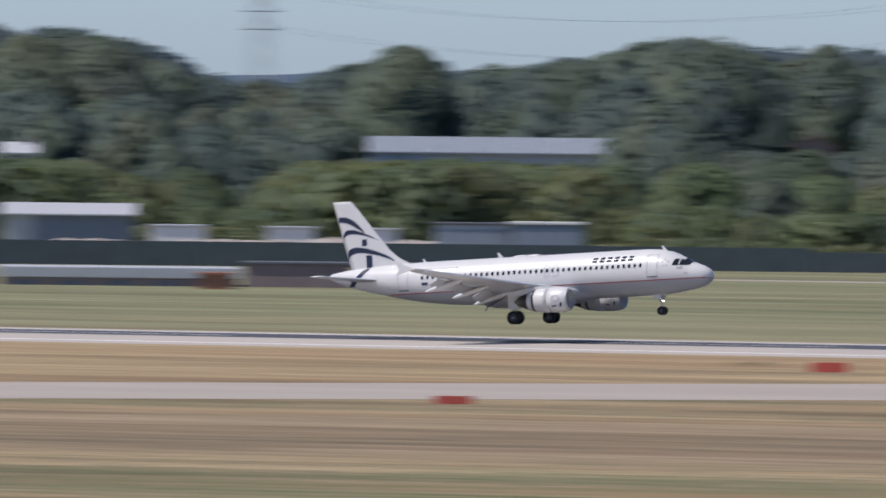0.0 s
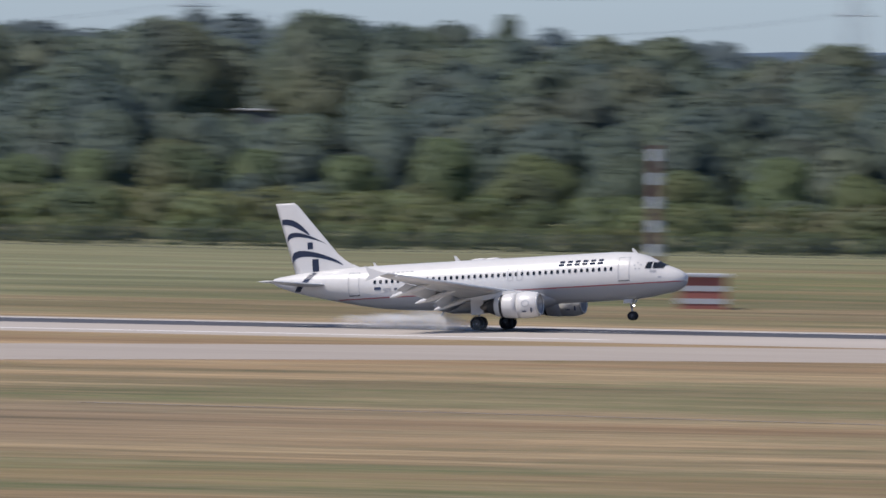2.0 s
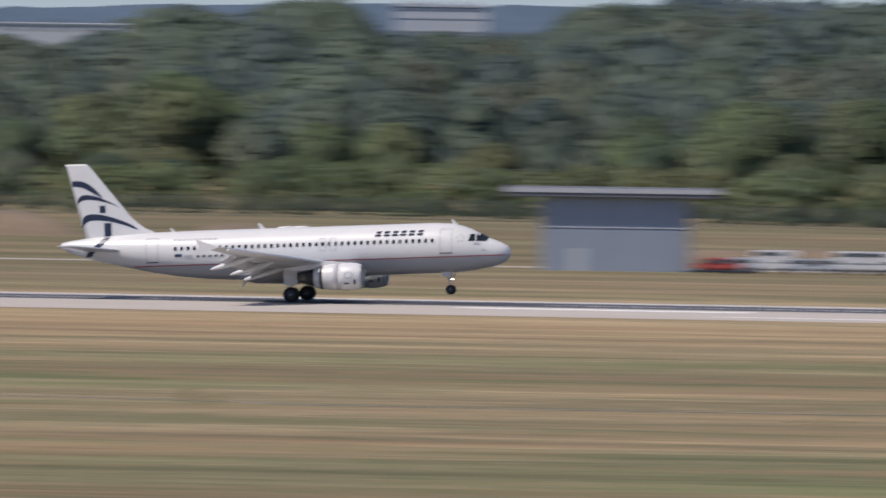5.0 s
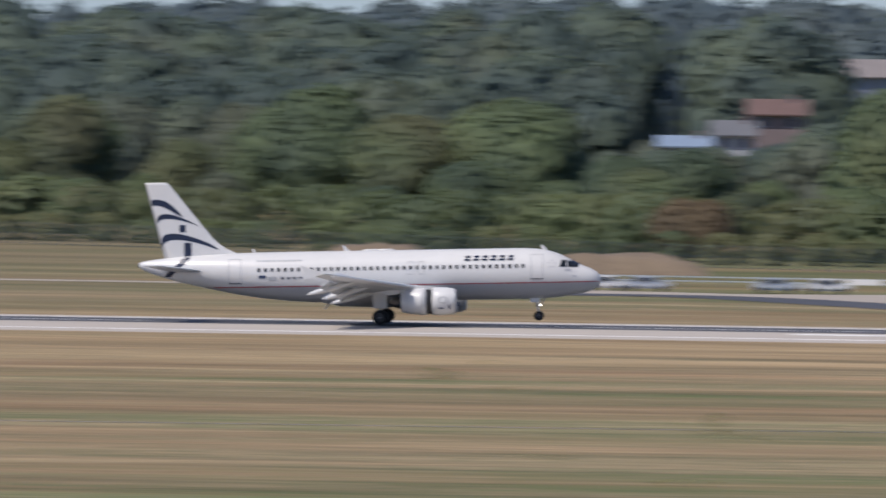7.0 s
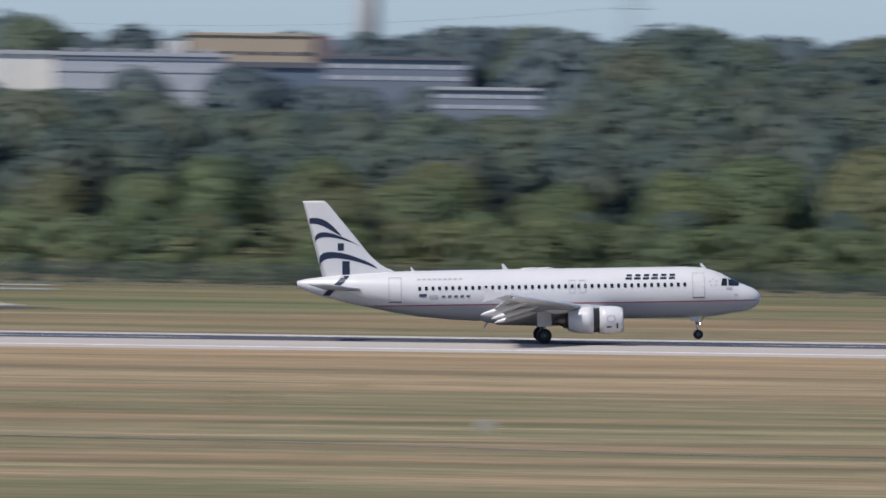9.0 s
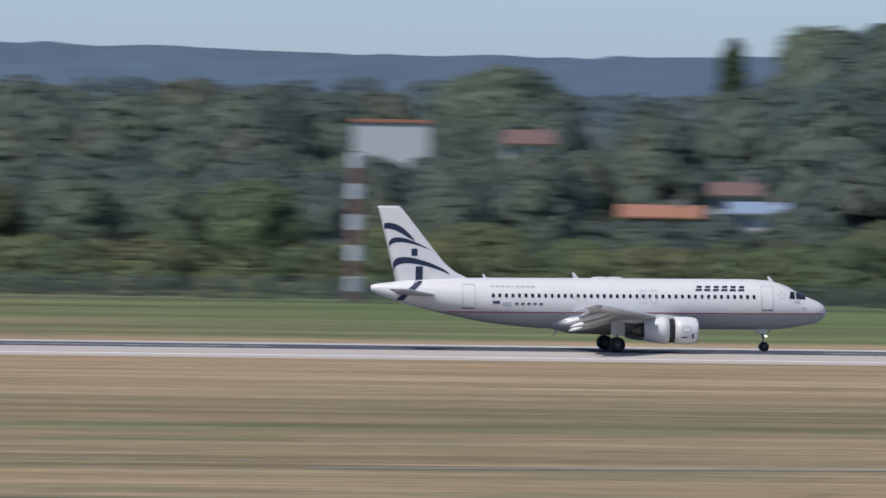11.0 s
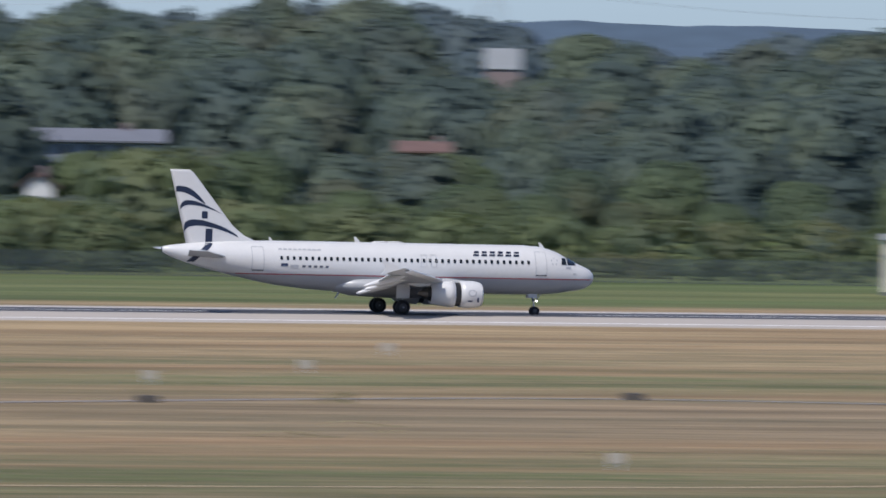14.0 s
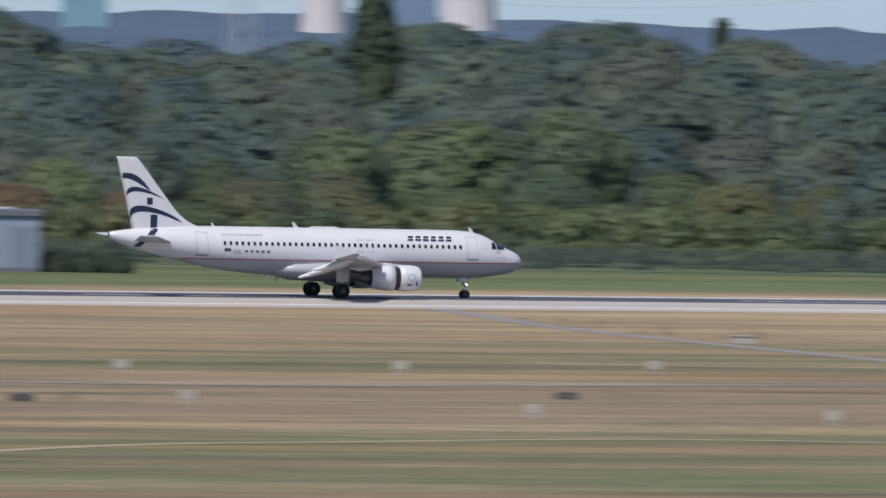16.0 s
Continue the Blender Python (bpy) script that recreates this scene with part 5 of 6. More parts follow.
def build_cars():
    r = random.Random(11)
    red = material("red_car_paint", (0.45, 0.08, 0.06), 0.3, vary=0.05)
    silver = material("silver_car_paint", (0.50, 0.52, 0.55), 0.3, 0.3, vary=0.05)
    kinds = ((WHITE, "white parked car on the service road", False), (silver, "silver parked car on the service road", False), (WHITE, "white parked van on the service road", True))
    car("red parked car beside the field building", -8.57, 1392, red)
    for d in (-8.47, -8.36, -8.25, -8.14, -8.05, -7.96, -7.87, -7.78, -7.55, -7.42, -7.3, -4.05, -3.84, -3.22, -3.06, -2.56, -2.36, -10.2, -9.95, -12.2):
        p, lab, van = kinds[r.randrange(3)]
        car(lab, d, 1394 if d < -7 else 1384, p, van)


def mound(deg, dist, w, h, label="heap of dry earth on the grass", mat=None):
    vs, fs, n = [], [], 20
    r = random.Random(int(deg * 100))
    for i in range(n + 1):
        for j in range(7):
            u, v = i / n * 2 - 1, j / 6 * 2 - 1
            z = h * max(0, (1 - u ** 4) * (1 - v * v)) * (0.75 + 0.25 * noise.noise((u * 3 + deg, v * 2, 1.3))) + (r.uniform(0, 0.25) if abs(u) < 1 and abs(v) < 1 else -0.1)
            vs.append((u * w / 2, v * h * 2.5, z))
    for i in range(n):
        for j in range(6):
            fs.append((i * 7 + j, (i + 1) * 7 + j, (i + 1) * 7 + j + 1, i * 7 + j + 1))
    ob = new("earth_mound", mesh("earth_mound", vs, fs, mat or EARTH, True))
    ob.matrix_world = Matrix.LocRotScale(bearing(deg, dist), Euler((0, 0, -radians(deg))), None)
    tagged(ob, label, "earth mound", "mounds beyond the runway")


def hedge(deg0, deg1, dist, h):
    mid, w = (deg0 + deg1) / 2, radians(deg1 - deg0) * dist
    pts, way = [], []
    n = int(w / 2.2)
    for i in range(n):
        a, f = crown(500 + i, h, 3.6, 0.05, 420, 0.16, dense=True)
        pts.append(a + np.array((-w / 2 + w * (i + 0.5) / n, 0, 0)))
        way.append(f)
    ob = new("hedge", leaf_mesh("hedge", np.concatenate(pts), HEDGE_LEAVES, np.concatenate(way)))
    ob.matrix_world = Matrix.LocRotScale(bearing(mid, dist), Euler((0, 0, -radians(mid))), None)
    tagged(ob, "clipped dark green hedge beside the hangar", "hedge")


def build_small():
    hedge(18.45, 18.78, 1388, 2.0)
    for d, di, w, h in ((-13.55, 1400, 17, 3.0), (-12.9, 1440, 14, 2.4), (-14.5, 1420, 20, 3.4), (-15.2, 1640, 26, 2.6), (-22.95, 1750, 14, 1.7), (-22.3, 1770, 26, 1.6), (-21.6, 1760, 16, 1.3), (-10.4, 1480, 12, 3.2), (-11.4, 1560, 20, 3.0), (-4.1, 1480, 12, 3.6), (-3.2, 1480, 20, 2.6), (-7.4, 1455, 30, 1.4), (-8.2, 1460, 34, 1.5), (-25.3, 1880, 22, 2.2), (-25.7, 1880, 14, 2.4)):
        mound(d, di, w, h)
    for d, w, h in ((-26.5, 16, 1.9), (-25.95, 22, 2.0), (-25.05, 20, 2.1), (-24.95, 12, 1.8), (-25.75, 10, 2.0), (-25.5, 12, 2.5), (-25.2, 14, 2.2), (-26.1, 9, 1.5)):
        mound(d, 1925, w, h, "pale heap of rubble beyond the screen", RUBBLE)
    a = -26.9
    while a < -22.9:
        b2 = a + 0.8
        lo, hi = bearing(a, 1800), bearing(b2, 1800)
        ln = (hi - lo).length
        ob = thing("screen_fence", "long dark green screen fence across the grass", "fence", Matrix.LocRotScale(lo, Euler((0, 0, math.atan2(hi.y - lo.y, hi.x - lo.x))), None), "screen fences")
        part("netting", (boxes((0, ln - 0.05, 0, 0.08, 0.05, 3.0 - 1.2 * max(0, (a + 24.6) / 2))), SCREEN), ob)
        for i in range(9):
            part("post", (boxes((ln * i / 8 - 0.06, ln * i / 8 + 0.06, 0.09, 0.2, -0.2, 3.0 - 1.2 * max(0, (a + 24.6) / 2))), GALV), ob)
        a = b2

    def board(name, label, cat, x, y, w, h, mat, lift=0.35):
        ob = thing(name, label, cat, Matrix.LocRotScale((x, y, LOW), Euler((0, 0, -math.atan2(x, y))), None), "marker boards in the grass")
        part("panel", (soft_box(-w / 2, w / 2, -0.05, 0.05, lift, lift + h, 0.03), mat), ob)
        for s in (-0.35, 0.35):
            part("leg", (boxes((s * w - 0.04, s * w + 0.04, -0.04, 0.04, -0.1, lift + 0.1)), GALV), ob)
    for x, y in ((326, 960), (347, 962), (368, 968), (319, 860), (335, 850), (248, 1058), (250, 976), (291, 1065), (214, 1076), (270, 1010), (305, 885), (232, 800), (262, 815), (30, 935), (62, 850)):
        board("marker_board", "small pale marker board on legs in the grass", "marker board", x, y, 1.0, 0.6, SIGN_WHITE)
    board("guidance_sign", "red guidance sign beside the taxiway", "sign", -481.6, 1101, 3.0, 0.8, SIGN_RED)
    board("guidance_sign", "low red guidance sign in the grass", "sign", -459, 981, 2.8, 0.6, SIGN_RED, 0.2)
    board("guidance_sign", "yellow guidance sign beside the runway", "sign", -465, 1158, 2.4, 0.5, SIGN_YELLOW, 0.2)

    slab = thing("concrete_block", "pale concrete block beside the path in the grass", "block", Matrix.LocRotScale((411, 1062, LOW), Euler((0, 0, -0.37)), None))
    part("body", (soft_box(-0.9, 0.9, -0.5, 0.5, -0.1, 0.5, 0.08), SIGN_WHITE), slab)
    part("cap", (soft_box(-1.0, 1.0, -0.55, 0.55, 0.503, 0.6, 0.03), SIGN_WHITE), slab)

    def drain(x, y, w):
        ob = thing("drain_box", "dark concrete drain box sunk in the grass", "drain", Matrix.LocRotScale((x, y, LOW), Euler((0, 0, -math.atan2(x, y))), None), "drains in the grass")
        part("rim", (soft_box(-w / 2, w / 2, -w * 0.8, w * 0.8, -0.2, 0.42, 0.06), DRAIN), ob)
        part("grate", (boxes(*[(-w / 2 + 0.1 + i * w / 8, -w / 2 + 0.16 + i * w / 8, -w * 0.7, w * 0.7, 0.42, 0.46) for i in range(7)]), DARK), ob)
    for x, y in ((238.5, 931.6), (276.1, 948.2), (296, 891), (229, 739), (-231, 840), (338, 905), (306, 958)):
        drain(x, y, 1.5)
    tufts = [(crown(300 + s, 1.2, 2.6, 0.02, 60, 0.16)[0], 1.2) for s in range(3)]
    r = random.Random(21)
    out = []
    spots = [(-231, 844), (-242, 849), (-228, 1010), (-205, 905), (-170, 905), (15, 1010), (-70, 1040), (300, 893), (413, 1109), (412, 1087), (417, 1080), (340, 900), (250, 930), (-20, 1020), (-45, 930)]
    for x, y in spots:
        for i in range(5):
            a, h = tufts[r.randrange(3)]
            out.append(a * r.uniform(0.3, 0.75) + np.array((x + r.uniform(-3, 3), y + r.uniform(-6, 6), LOW)))
    for i in range(70):
        a, h = tufts[r.randrange(3)]
        y = r.uniform(800, 1160)
        out.append(a * np.array((2.2, 1.4, 0.35)) * r.uniform(0.4, 1.0) + np.array((r.uniform(-0.46, 0.44) * y, y, LOW)))
    ob = new("grass_tufts", leaf_mesh("grass_tufts", np.concatenate(out), TUFT))
    tagged(ob, "scattered tufts of longer green grass", "grass", kind="stuff")


def smoke_material():
    """Thin tyre smoke: wispy, mostly see-through."""
    m = bpy.data.materials.new("tyre_smoke")
    m.use_nodes = True
    nt = m.node_tree
    b = nt.nodes["Principled BSDF"]
    b.inputs["Base Color"].default_value = (0.75, 0.77, 0.80, 1)
    b.inputs["Roughness"].default_value = 1.0
    tc = nt.nodes.new("ShaderNodeTexCoord")
    nz = nt.nodes.new("ShaderNodeTexNoise")
    nz.inputs["Scale"].default_value, nz.inputs["Detail"].default_value = 0.4, 3
    nt.links.new(tc.outputs["Object"], nz.inputs[0])
    mr = nt.nodes.new("ShaderNodeMapRange")
    mr.inputs[1].default_value, mr.inputs[2].default_value, mr.inputs[3].default_value, mr.inputs[4].default_value = 0.36, 0.74, 0.0, 0.34
    nt.links.new(nz.outputs[0], mr.inputs[0])
    nt.links.new(mr.outputs[0], b.inputs["Alpha"])
    return m


def build_smoke():
    """Puffs of tyre smoke at the touchdown point; they rise, drift and sink away."""
    mat = smoke_material()
    r = random.Random(4)
    for i in range(14):
        vs, fs = lathe([(-1.0, 0.05), (-0.8, 0.55), (-0.3, 0.95), (0.3, 0.95), (0.8, 0.55), (1.0, 0.05)], "x", (0, 0, 0), 18)
        ln, ht = r.uniform(1.8, 3.4), r.uniform(0.5, 1.25)
        ob = new("smoke_puff", mesh("smoke_puff", [(x * ln, y * 1.6, z * ht) for x, y, z in vs], fs, mat, True))
        tagged(ob, "thin white puff of tyre smoke over the runway", "smoke", "touchdown smoke")
        MOVING.append(("smoke", ob, (-427.5 + 1.15 * i + r.uniform(-0.8, 0.8), DEPTH - 3.8 + r.uniform(-1, 1), i)))


# ---- woods ----
def crown(seed, height, width, base, count, size, tall=1.0, dense=False, upper=0.0):
    """Three-cornered leaf pieces on a heap of rounded lobes: arrays (n, 3, 3) and (n, 3).
    upper: how much of the foliage moves to the upper half of the crown."""
    r = np.random.RandomState(seed)
    m = 11 if tall < 2 else 14
    lobes = []
    for i in range(m):
        u = (i + 0.5) / m
        z = base + (height - base) * (0.10 + 0.80 * u)
        girth = math.sin(math.pi * min(0.97, 0.20 + 0.72 * u)) ** 0.8
        a = 2.4 * i + r.uniform(-0.5, 0.5)
        off = width * 0.5 * girth * r.uniform(0.25, 0.66) * (0.35 if tall > 2 else 1)
        rad = width * (0.18 + 0.14 * girth * r.uniform(0.7, 1.3)) * (0.9 if tall > 2 else 1)
        lobes.append((off * math.cos(a), off * math.sin(a), min(z, height - rad * 0.95), rad, rad * r.uniform(0.85, 1.15) * (1.5 if tall > 2 else 1)))
    lobes = np.array(lobes)
    lobes[:, 2] += height - (lobes[:, 2] + lobes[:, 4]).max()

    def hidden(p, own, depth):
        """Whether a point lies deep inside a lobe that is not its own."""
        q = (p[:, None, :] - lobes[None, :, :3]) / lobes[None, :, [3, 3, 4]]
        d = np.linalg.norm(q, axis=2)
        d[np.arange(len(p)), own] = 9
        return d.min(axis=1) < depth

    w = lobes[:, 3] ** 2
    pick = r.choice(m, count * 4, p=w / w.sum())
    d = r.normal(size=(count * 4, 3))
    d[:, 2] += 0.3
    d /= np.linalg.norm(d, axis=1)[:, None]
    shell = r.uniform(0.89, 1.05, count * 4)[:, None]
    c = lobes[pick, :3] + d * lobes[pick][:, [3, 3, 4]] * shell
    c[:, 2] = np.maximum(c[:, 2], base * 0.75)
    keep = ~hidden(c, pick, 0.84) & ((c[:, 2] > base + (height - base) * 0.45) | (r.uniform(0, 1, count * 4) > upper))
    c, d = c[keep][:count], d[keep][:count]
    n = len(c)
    nrm = d * 1.3 + r.normal(size=(n, 3)) * 0.42
    nrm /= np.linalg.norm(nrm, axis=1)[:, None]
    t = np.cross(nrm, r.normal(size=(n, 3)))
    t /= np.linalg.norm(t, axis=1)[:, None]
    b = np.cross(nrm, t)
    sz = (size * r.uniform(0.6, 1.3, n))[:, None]
    k = r.uniform(0.55, 1.0, (n, 1))
    middle = np.array([0, 0, base + (height - base) * 0.35])

    def facing(way, place):
        f = way * 0.5 + (place - middle) / (width * 0.5) * 0.8 + r.normal(size=way.shape) * 0.10
        f[:, 2] += 0.55
        return f / np.linalg.norm(f, axis=1)[:, None]
    leaves = np.stack([c + t * sz, c - t * sz * 0.5 + b * sz * k, c - t * sz * 0.5 - b * sz * k], 1)
    face = facing(d, c)
    if not dense:
        return leaves, face
    # the closed foliage inside each lobe, lumpy and overlapping
    tris, own = [], []
    nu, nv = 8, 5
    for o, (x, y, z, ra, rz) in enumerate(lobes):
        g = r.uniform(0.80, 0.93, (nu, nv + 1))
        ring = [[(x + ra * g[i % nu, j] * math.cos(e) * math.cos(math.tau * i / nu), y + ra * g[i % nu, j] * math.cos(e) * math.sin(math.tau * i / nu), max(base * 0.75, z + rz * g[i % nu, j] * math.sin(e)))
                 for i in range(nu + 1)] for j, e in ((j, math.pi * (j / nv - 0.5)) for j in range(nv + 1))]
        for j in range(nv):
            for i in range(nu):
                p, q, u, v = ring[j][i], ring[j][i + 1], ring[j + 1][i + 1], ring[j + 1][i]
                if j > 0:
                    tris.append((p, q, u))
                    own.append(o)
                if j < nv - 1:
                    tris.append((p, u, v))
                    own.append(o)
    tris, own = np.array(tris), np.array(own)
    mid = tris.mean(axis=1)
    seen = ~hidden(mid, own, 0.7)
    tris, own, mid = tris[seen], own[seen], mid[seen]
    way = mid - lobes[own, :3]
    way /= np.linalg.norm(way, axis=1)[:, None]
    return np.concatenate([leaves, tris]), np.concatenate([face, facing(way, mid)])


def leafy(name, made, mat):
    """A crown as a mesh, its leaves shaded along the rounded outline."""
    return leaf_mesh(name, made[0], mat, made[1])


def trunk(seed, height, base, width):
    r = random.Random(seed)
    g = height * 0.018 + 0.05
    pieces = [rod((0, 0, -0.4), (0.1, 0, base), g * 1.4, g, 7), rod((0.1, 0, base), (0.2, 0.1, height * 0.8), g, g * 0.25, 6)]
    for i in range(5):
        a = r.uniform(0, math.tau)
        z = base + (height - base) * r.uniform(0.0, 0.45)
        ln = width * r.uniform(0.25, 0.42)
        pieces.append(rod((0.1, 0, z), (ln * math.cos(a), ln * math.sin(a), z + ln * r.uniform(0.5, 1.0)), g * 0.5, g * 0.12, 5))
    return merged(pieces)


SKYLINE = [1.4, 1.5, -1.9, 0.1, -0.4, 1.5, 0.9, 0.9, 1.4, 1.0, 0.3, 0.7, 1.0, 1.2, 0.9, 0.1, -0.7, -1.0, -0.8, -1.1, -1.4, -1.3, -1.5, -3.8, -3.4, -2.2, -2.4, -2.1, -2.8, -2.8,
           -0.1, 0.1, -1.6, 0.1, 0.2, 0.4, 0.5, 0.5, 0.6, 0.6, 0.7, 0.7, 0.9, 1.4, 1.7, 1.5, 1.1, 1.1, 0.8, 0.5, 0.0, 0.0, 0.1, 0.3, 0.2, -0.1, -1.8, -2.0, -2.2, -2.4,
           -2.7, -2.9, -1.9, -3.4, -2.4, 1.0, 0.0, 0.2, -1.0, -1.5, -0.1, 1.2, 1.5, 1.4, 0.1, 0.5, 0.7, 0.5, -1.3, -2.1, -0.8, -2.0, -0.7, -2.7, -2.7, -2.0, -1.1, -1.6, -2.8, -3.1]



def skyline(deg):
    """Elevation, in thousandths, to which the woods rise at a bearing."""
    return float(np.interp(deg, np.linspace(-27, 22, len(SKYLINE)), SKYLINE))


def front(deg):
    """How far off the woods begin."""
    return float(np.interp(deg, [-30, -26, -24, -20, -14, -10, -6, -3, 0, 5, 12, 20, 26], [2000, 1980, 1840, 1760, 1740, 1720, 1650, 1540, 1470, 1450, 1430, 1450, 1450]))


def capped(deg, dist, top, half):
    """Lower a tree that would hide a building behind it."""
    for a, b, d, seen in CLEAR:
        if dist < d + 8 and a - half < deg < b + half:
            top = min(top, seen + 0.25)
            if d - 270 < dist < d - 4 and d > 1500:
                top = max(top, seen - 0.1)
    return top


def build_woods():
    rnd = random.Random(5)
    protos = []
    for s, (h, w, b, name, mat) in enumerate(((13, 10.5, 2.2, "broadleaf_tree", LEAVES), (15, 11, 3.0, "broadleaf_tree", LEAVES), (11, 9.5, 1.6, "broadleaf_tree", LEAVES), (14, 9, 2.5, "broadleaf_tree", FAR_LEAVES), (12, 11, 2.0, "broadleaf_tree", BUSH_LEAVES), (16, 11, 3.2, "broadleaf_tree", LEAVES))):
        ob = thing(name, "leafy green broadleaf tree with a dense rounded crown", "tree", group="trees behind the runway")
        part("trunk", mesh("trunk", *trunk(s, h, b, w), BARK), ob)
        part("crown", leafy("crown", crown(s + 40, h, w, b, 2600, 0.36, dense=True), mat), ob, "dense green leaf crown")
        protos.append((ob, h))
    used = [False] * len(protos)
    rows = ((80, 0.40, 8.6), (165, 0.62, 9.6))
    for gap, level, step in rows:
        deg = -27.2
        while deg < 22.6:
            dist = front(deg) + gap + rnd.uniform(-25, 25)
            deg += math.degrees(step * rnd.uniform(0.7, 1.3) / dist) * 1.15
            low = -(HEIGHT - LOW) / dist * 1000
            top = low + (skyline(deg) - low) * level * rnd.uniform(0.82, 1.12)
            top = capped(deg, dist, top, 0.3)
            height = HEIGHT + top * dist / 1000
            if height < 2.2:
                continue
            i = rnd.randrange(len(protos))
            ob, h = protos[i]
            k = height / h
            m = Matrix.LocRotScale(bearing(deg, dist), Euler((0, 0, rnd.uniform(0, 6.28))), (max(k, 0.75) * rnd.uniform(0.9, 1.25), max(k, 0.75) * rnd.uniform(0.9, 1.25), k))
            if used[i]:
                copy_thing(ob, m)
            else:
                ob.matrix_basis = m
                used[i] = True

    def mass(name, label, category, mat, rows, arrays, seed, low_fn=None):
        r = random.Random(seed)
        out, way = [], []
        for gap, level, step, spread in rows:
            deg = -27.6
            while deg < 23:
                dist = front(deg) + gap + r.uniform(-spread, spread)
                deg += math.degrees(step * r.uniform(0.6, 1.4) / dist)
                low = -(HEIGHT - LOW) / dist * 1000
                top = low + (skyline(deg) - low) * level * r.uniform(0.88, 1.02)
                top = capped(deg, dist, top, 0.23 if gap > 200 else 0.15)
                height = HEIGHT + top * dist / 1000
                if height < 0.7:
                    continue
                a, h = arrays[r.randrange(len(arrays))]
                k, ang = height / h, r.uniform(0, 6.28)
                kk = max(k, 0.7) * r.uniform(0.95, 1.3)
                rot = np.array([[math.cos(ang) * kk, -math.sin(ang) * kk, 0], [math.sin(ang) * kk, math.cos(ang) * kk, 0], [0, 0, k]])
                out.append(a[0] @ rot.T + np.array(bearing(deg, dist)))
                turn = np.array([[math.cos(ang), -math.sin(ang), 0], [math.sin(ang), math.cos(ang), 0], [0, 0, 1]])
                way.append(a[1] @ turn.T)
        ob = new(name, leaf_mesh(name, np.concatenate(out), mat, np.concatenate(way)))
        tagged(ob, label, category, kind="stuff")

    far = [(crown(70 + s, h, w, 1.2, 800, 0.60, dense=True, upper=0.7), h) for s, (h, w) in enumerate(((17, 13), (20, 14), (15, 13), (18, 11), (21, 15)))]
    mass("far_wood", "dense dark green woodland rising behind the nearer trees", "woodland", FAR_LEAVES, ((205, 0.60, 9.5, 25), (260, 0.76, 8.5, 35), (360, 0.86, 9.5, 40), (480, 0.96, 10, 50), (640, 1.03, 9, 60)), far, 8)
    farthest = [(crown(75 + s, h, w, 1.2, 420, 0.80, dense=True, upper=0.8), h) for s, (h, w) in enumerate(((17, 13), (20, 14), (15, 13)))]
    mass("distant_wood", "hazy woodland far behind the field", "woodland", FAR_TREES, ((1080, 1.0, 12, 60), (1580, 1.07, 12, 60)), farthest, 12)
    low = [(crown(90 + s, h, w, 0.1, 260, 0.42), h) for s, (h, w) in enumerate(((4, 5), (5, 6), (3.2, 5)))]
    mass("bushes", "low green bushes along the airfield edge", "bushes", BUSH_LEAVES, ((10, 0.13, 4.2, 8), (45, 0.26, 4.8, 18)), low, 9)
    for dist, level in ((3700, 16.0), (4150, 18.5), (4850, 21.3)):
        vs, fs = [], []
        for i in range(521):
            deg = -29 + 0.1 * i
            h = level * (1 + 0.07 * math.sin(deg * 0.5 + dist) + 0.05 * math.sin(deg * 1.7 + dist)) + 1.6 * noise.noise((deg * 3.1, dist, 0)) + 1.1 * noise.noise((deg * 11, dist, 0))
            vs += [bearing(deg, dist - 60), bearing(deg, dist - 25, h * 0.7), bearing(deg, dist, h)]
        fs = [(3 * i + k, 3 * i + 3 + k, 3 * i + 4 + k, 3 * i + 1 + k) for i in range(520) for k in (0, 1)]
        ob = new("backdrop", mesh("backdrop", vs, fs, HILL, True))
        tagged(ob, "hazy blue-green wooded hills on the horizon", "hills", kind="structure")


build_masts()
build_power_line()
build_roads()
build_apron()
build_cars()
build_small()
build_fence()
build_smoke()
# distance haze is put into the blue base colour of the hills
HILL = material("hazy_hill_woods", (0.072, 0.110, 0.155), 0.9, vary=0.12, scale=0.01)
build_woods()


def tall_tree(deg, dist, h, w, name, label, mat):
    ob = thing(name, label, "tree", Matrix.Translation(bearing(deg, dist)))
    part("trunk", mesh("trunk", *trunk(int(h * 7), h, 2.0, w * 0.5), BARK), ob)
    part("crown", leafy("crown", crown(int(h * 3), h, w, 1.0, 1500, 0.6, 3.0, dense=True), mat), ob)


tall_tree(19.715, 1880, 30.0, 9.5, "poplar", "tall dark columnar poplar over the woods", HEDGE_LEAVES)
tall_tree(8.15, 2150, 26.5, 7.5, "conifer", "dark slim conifer above the woods", HEDGE_LEAVES)
tall_tree(21.05, 2300, 24.6, 5.0, "conifer", "dark slim conifer above the woods", HEDGE_LEAVES)
tall_tree(-19.1, 2350, 29.0, 9.0, "poplar", "tall dark tree above the woods", FAR_LEAVES)

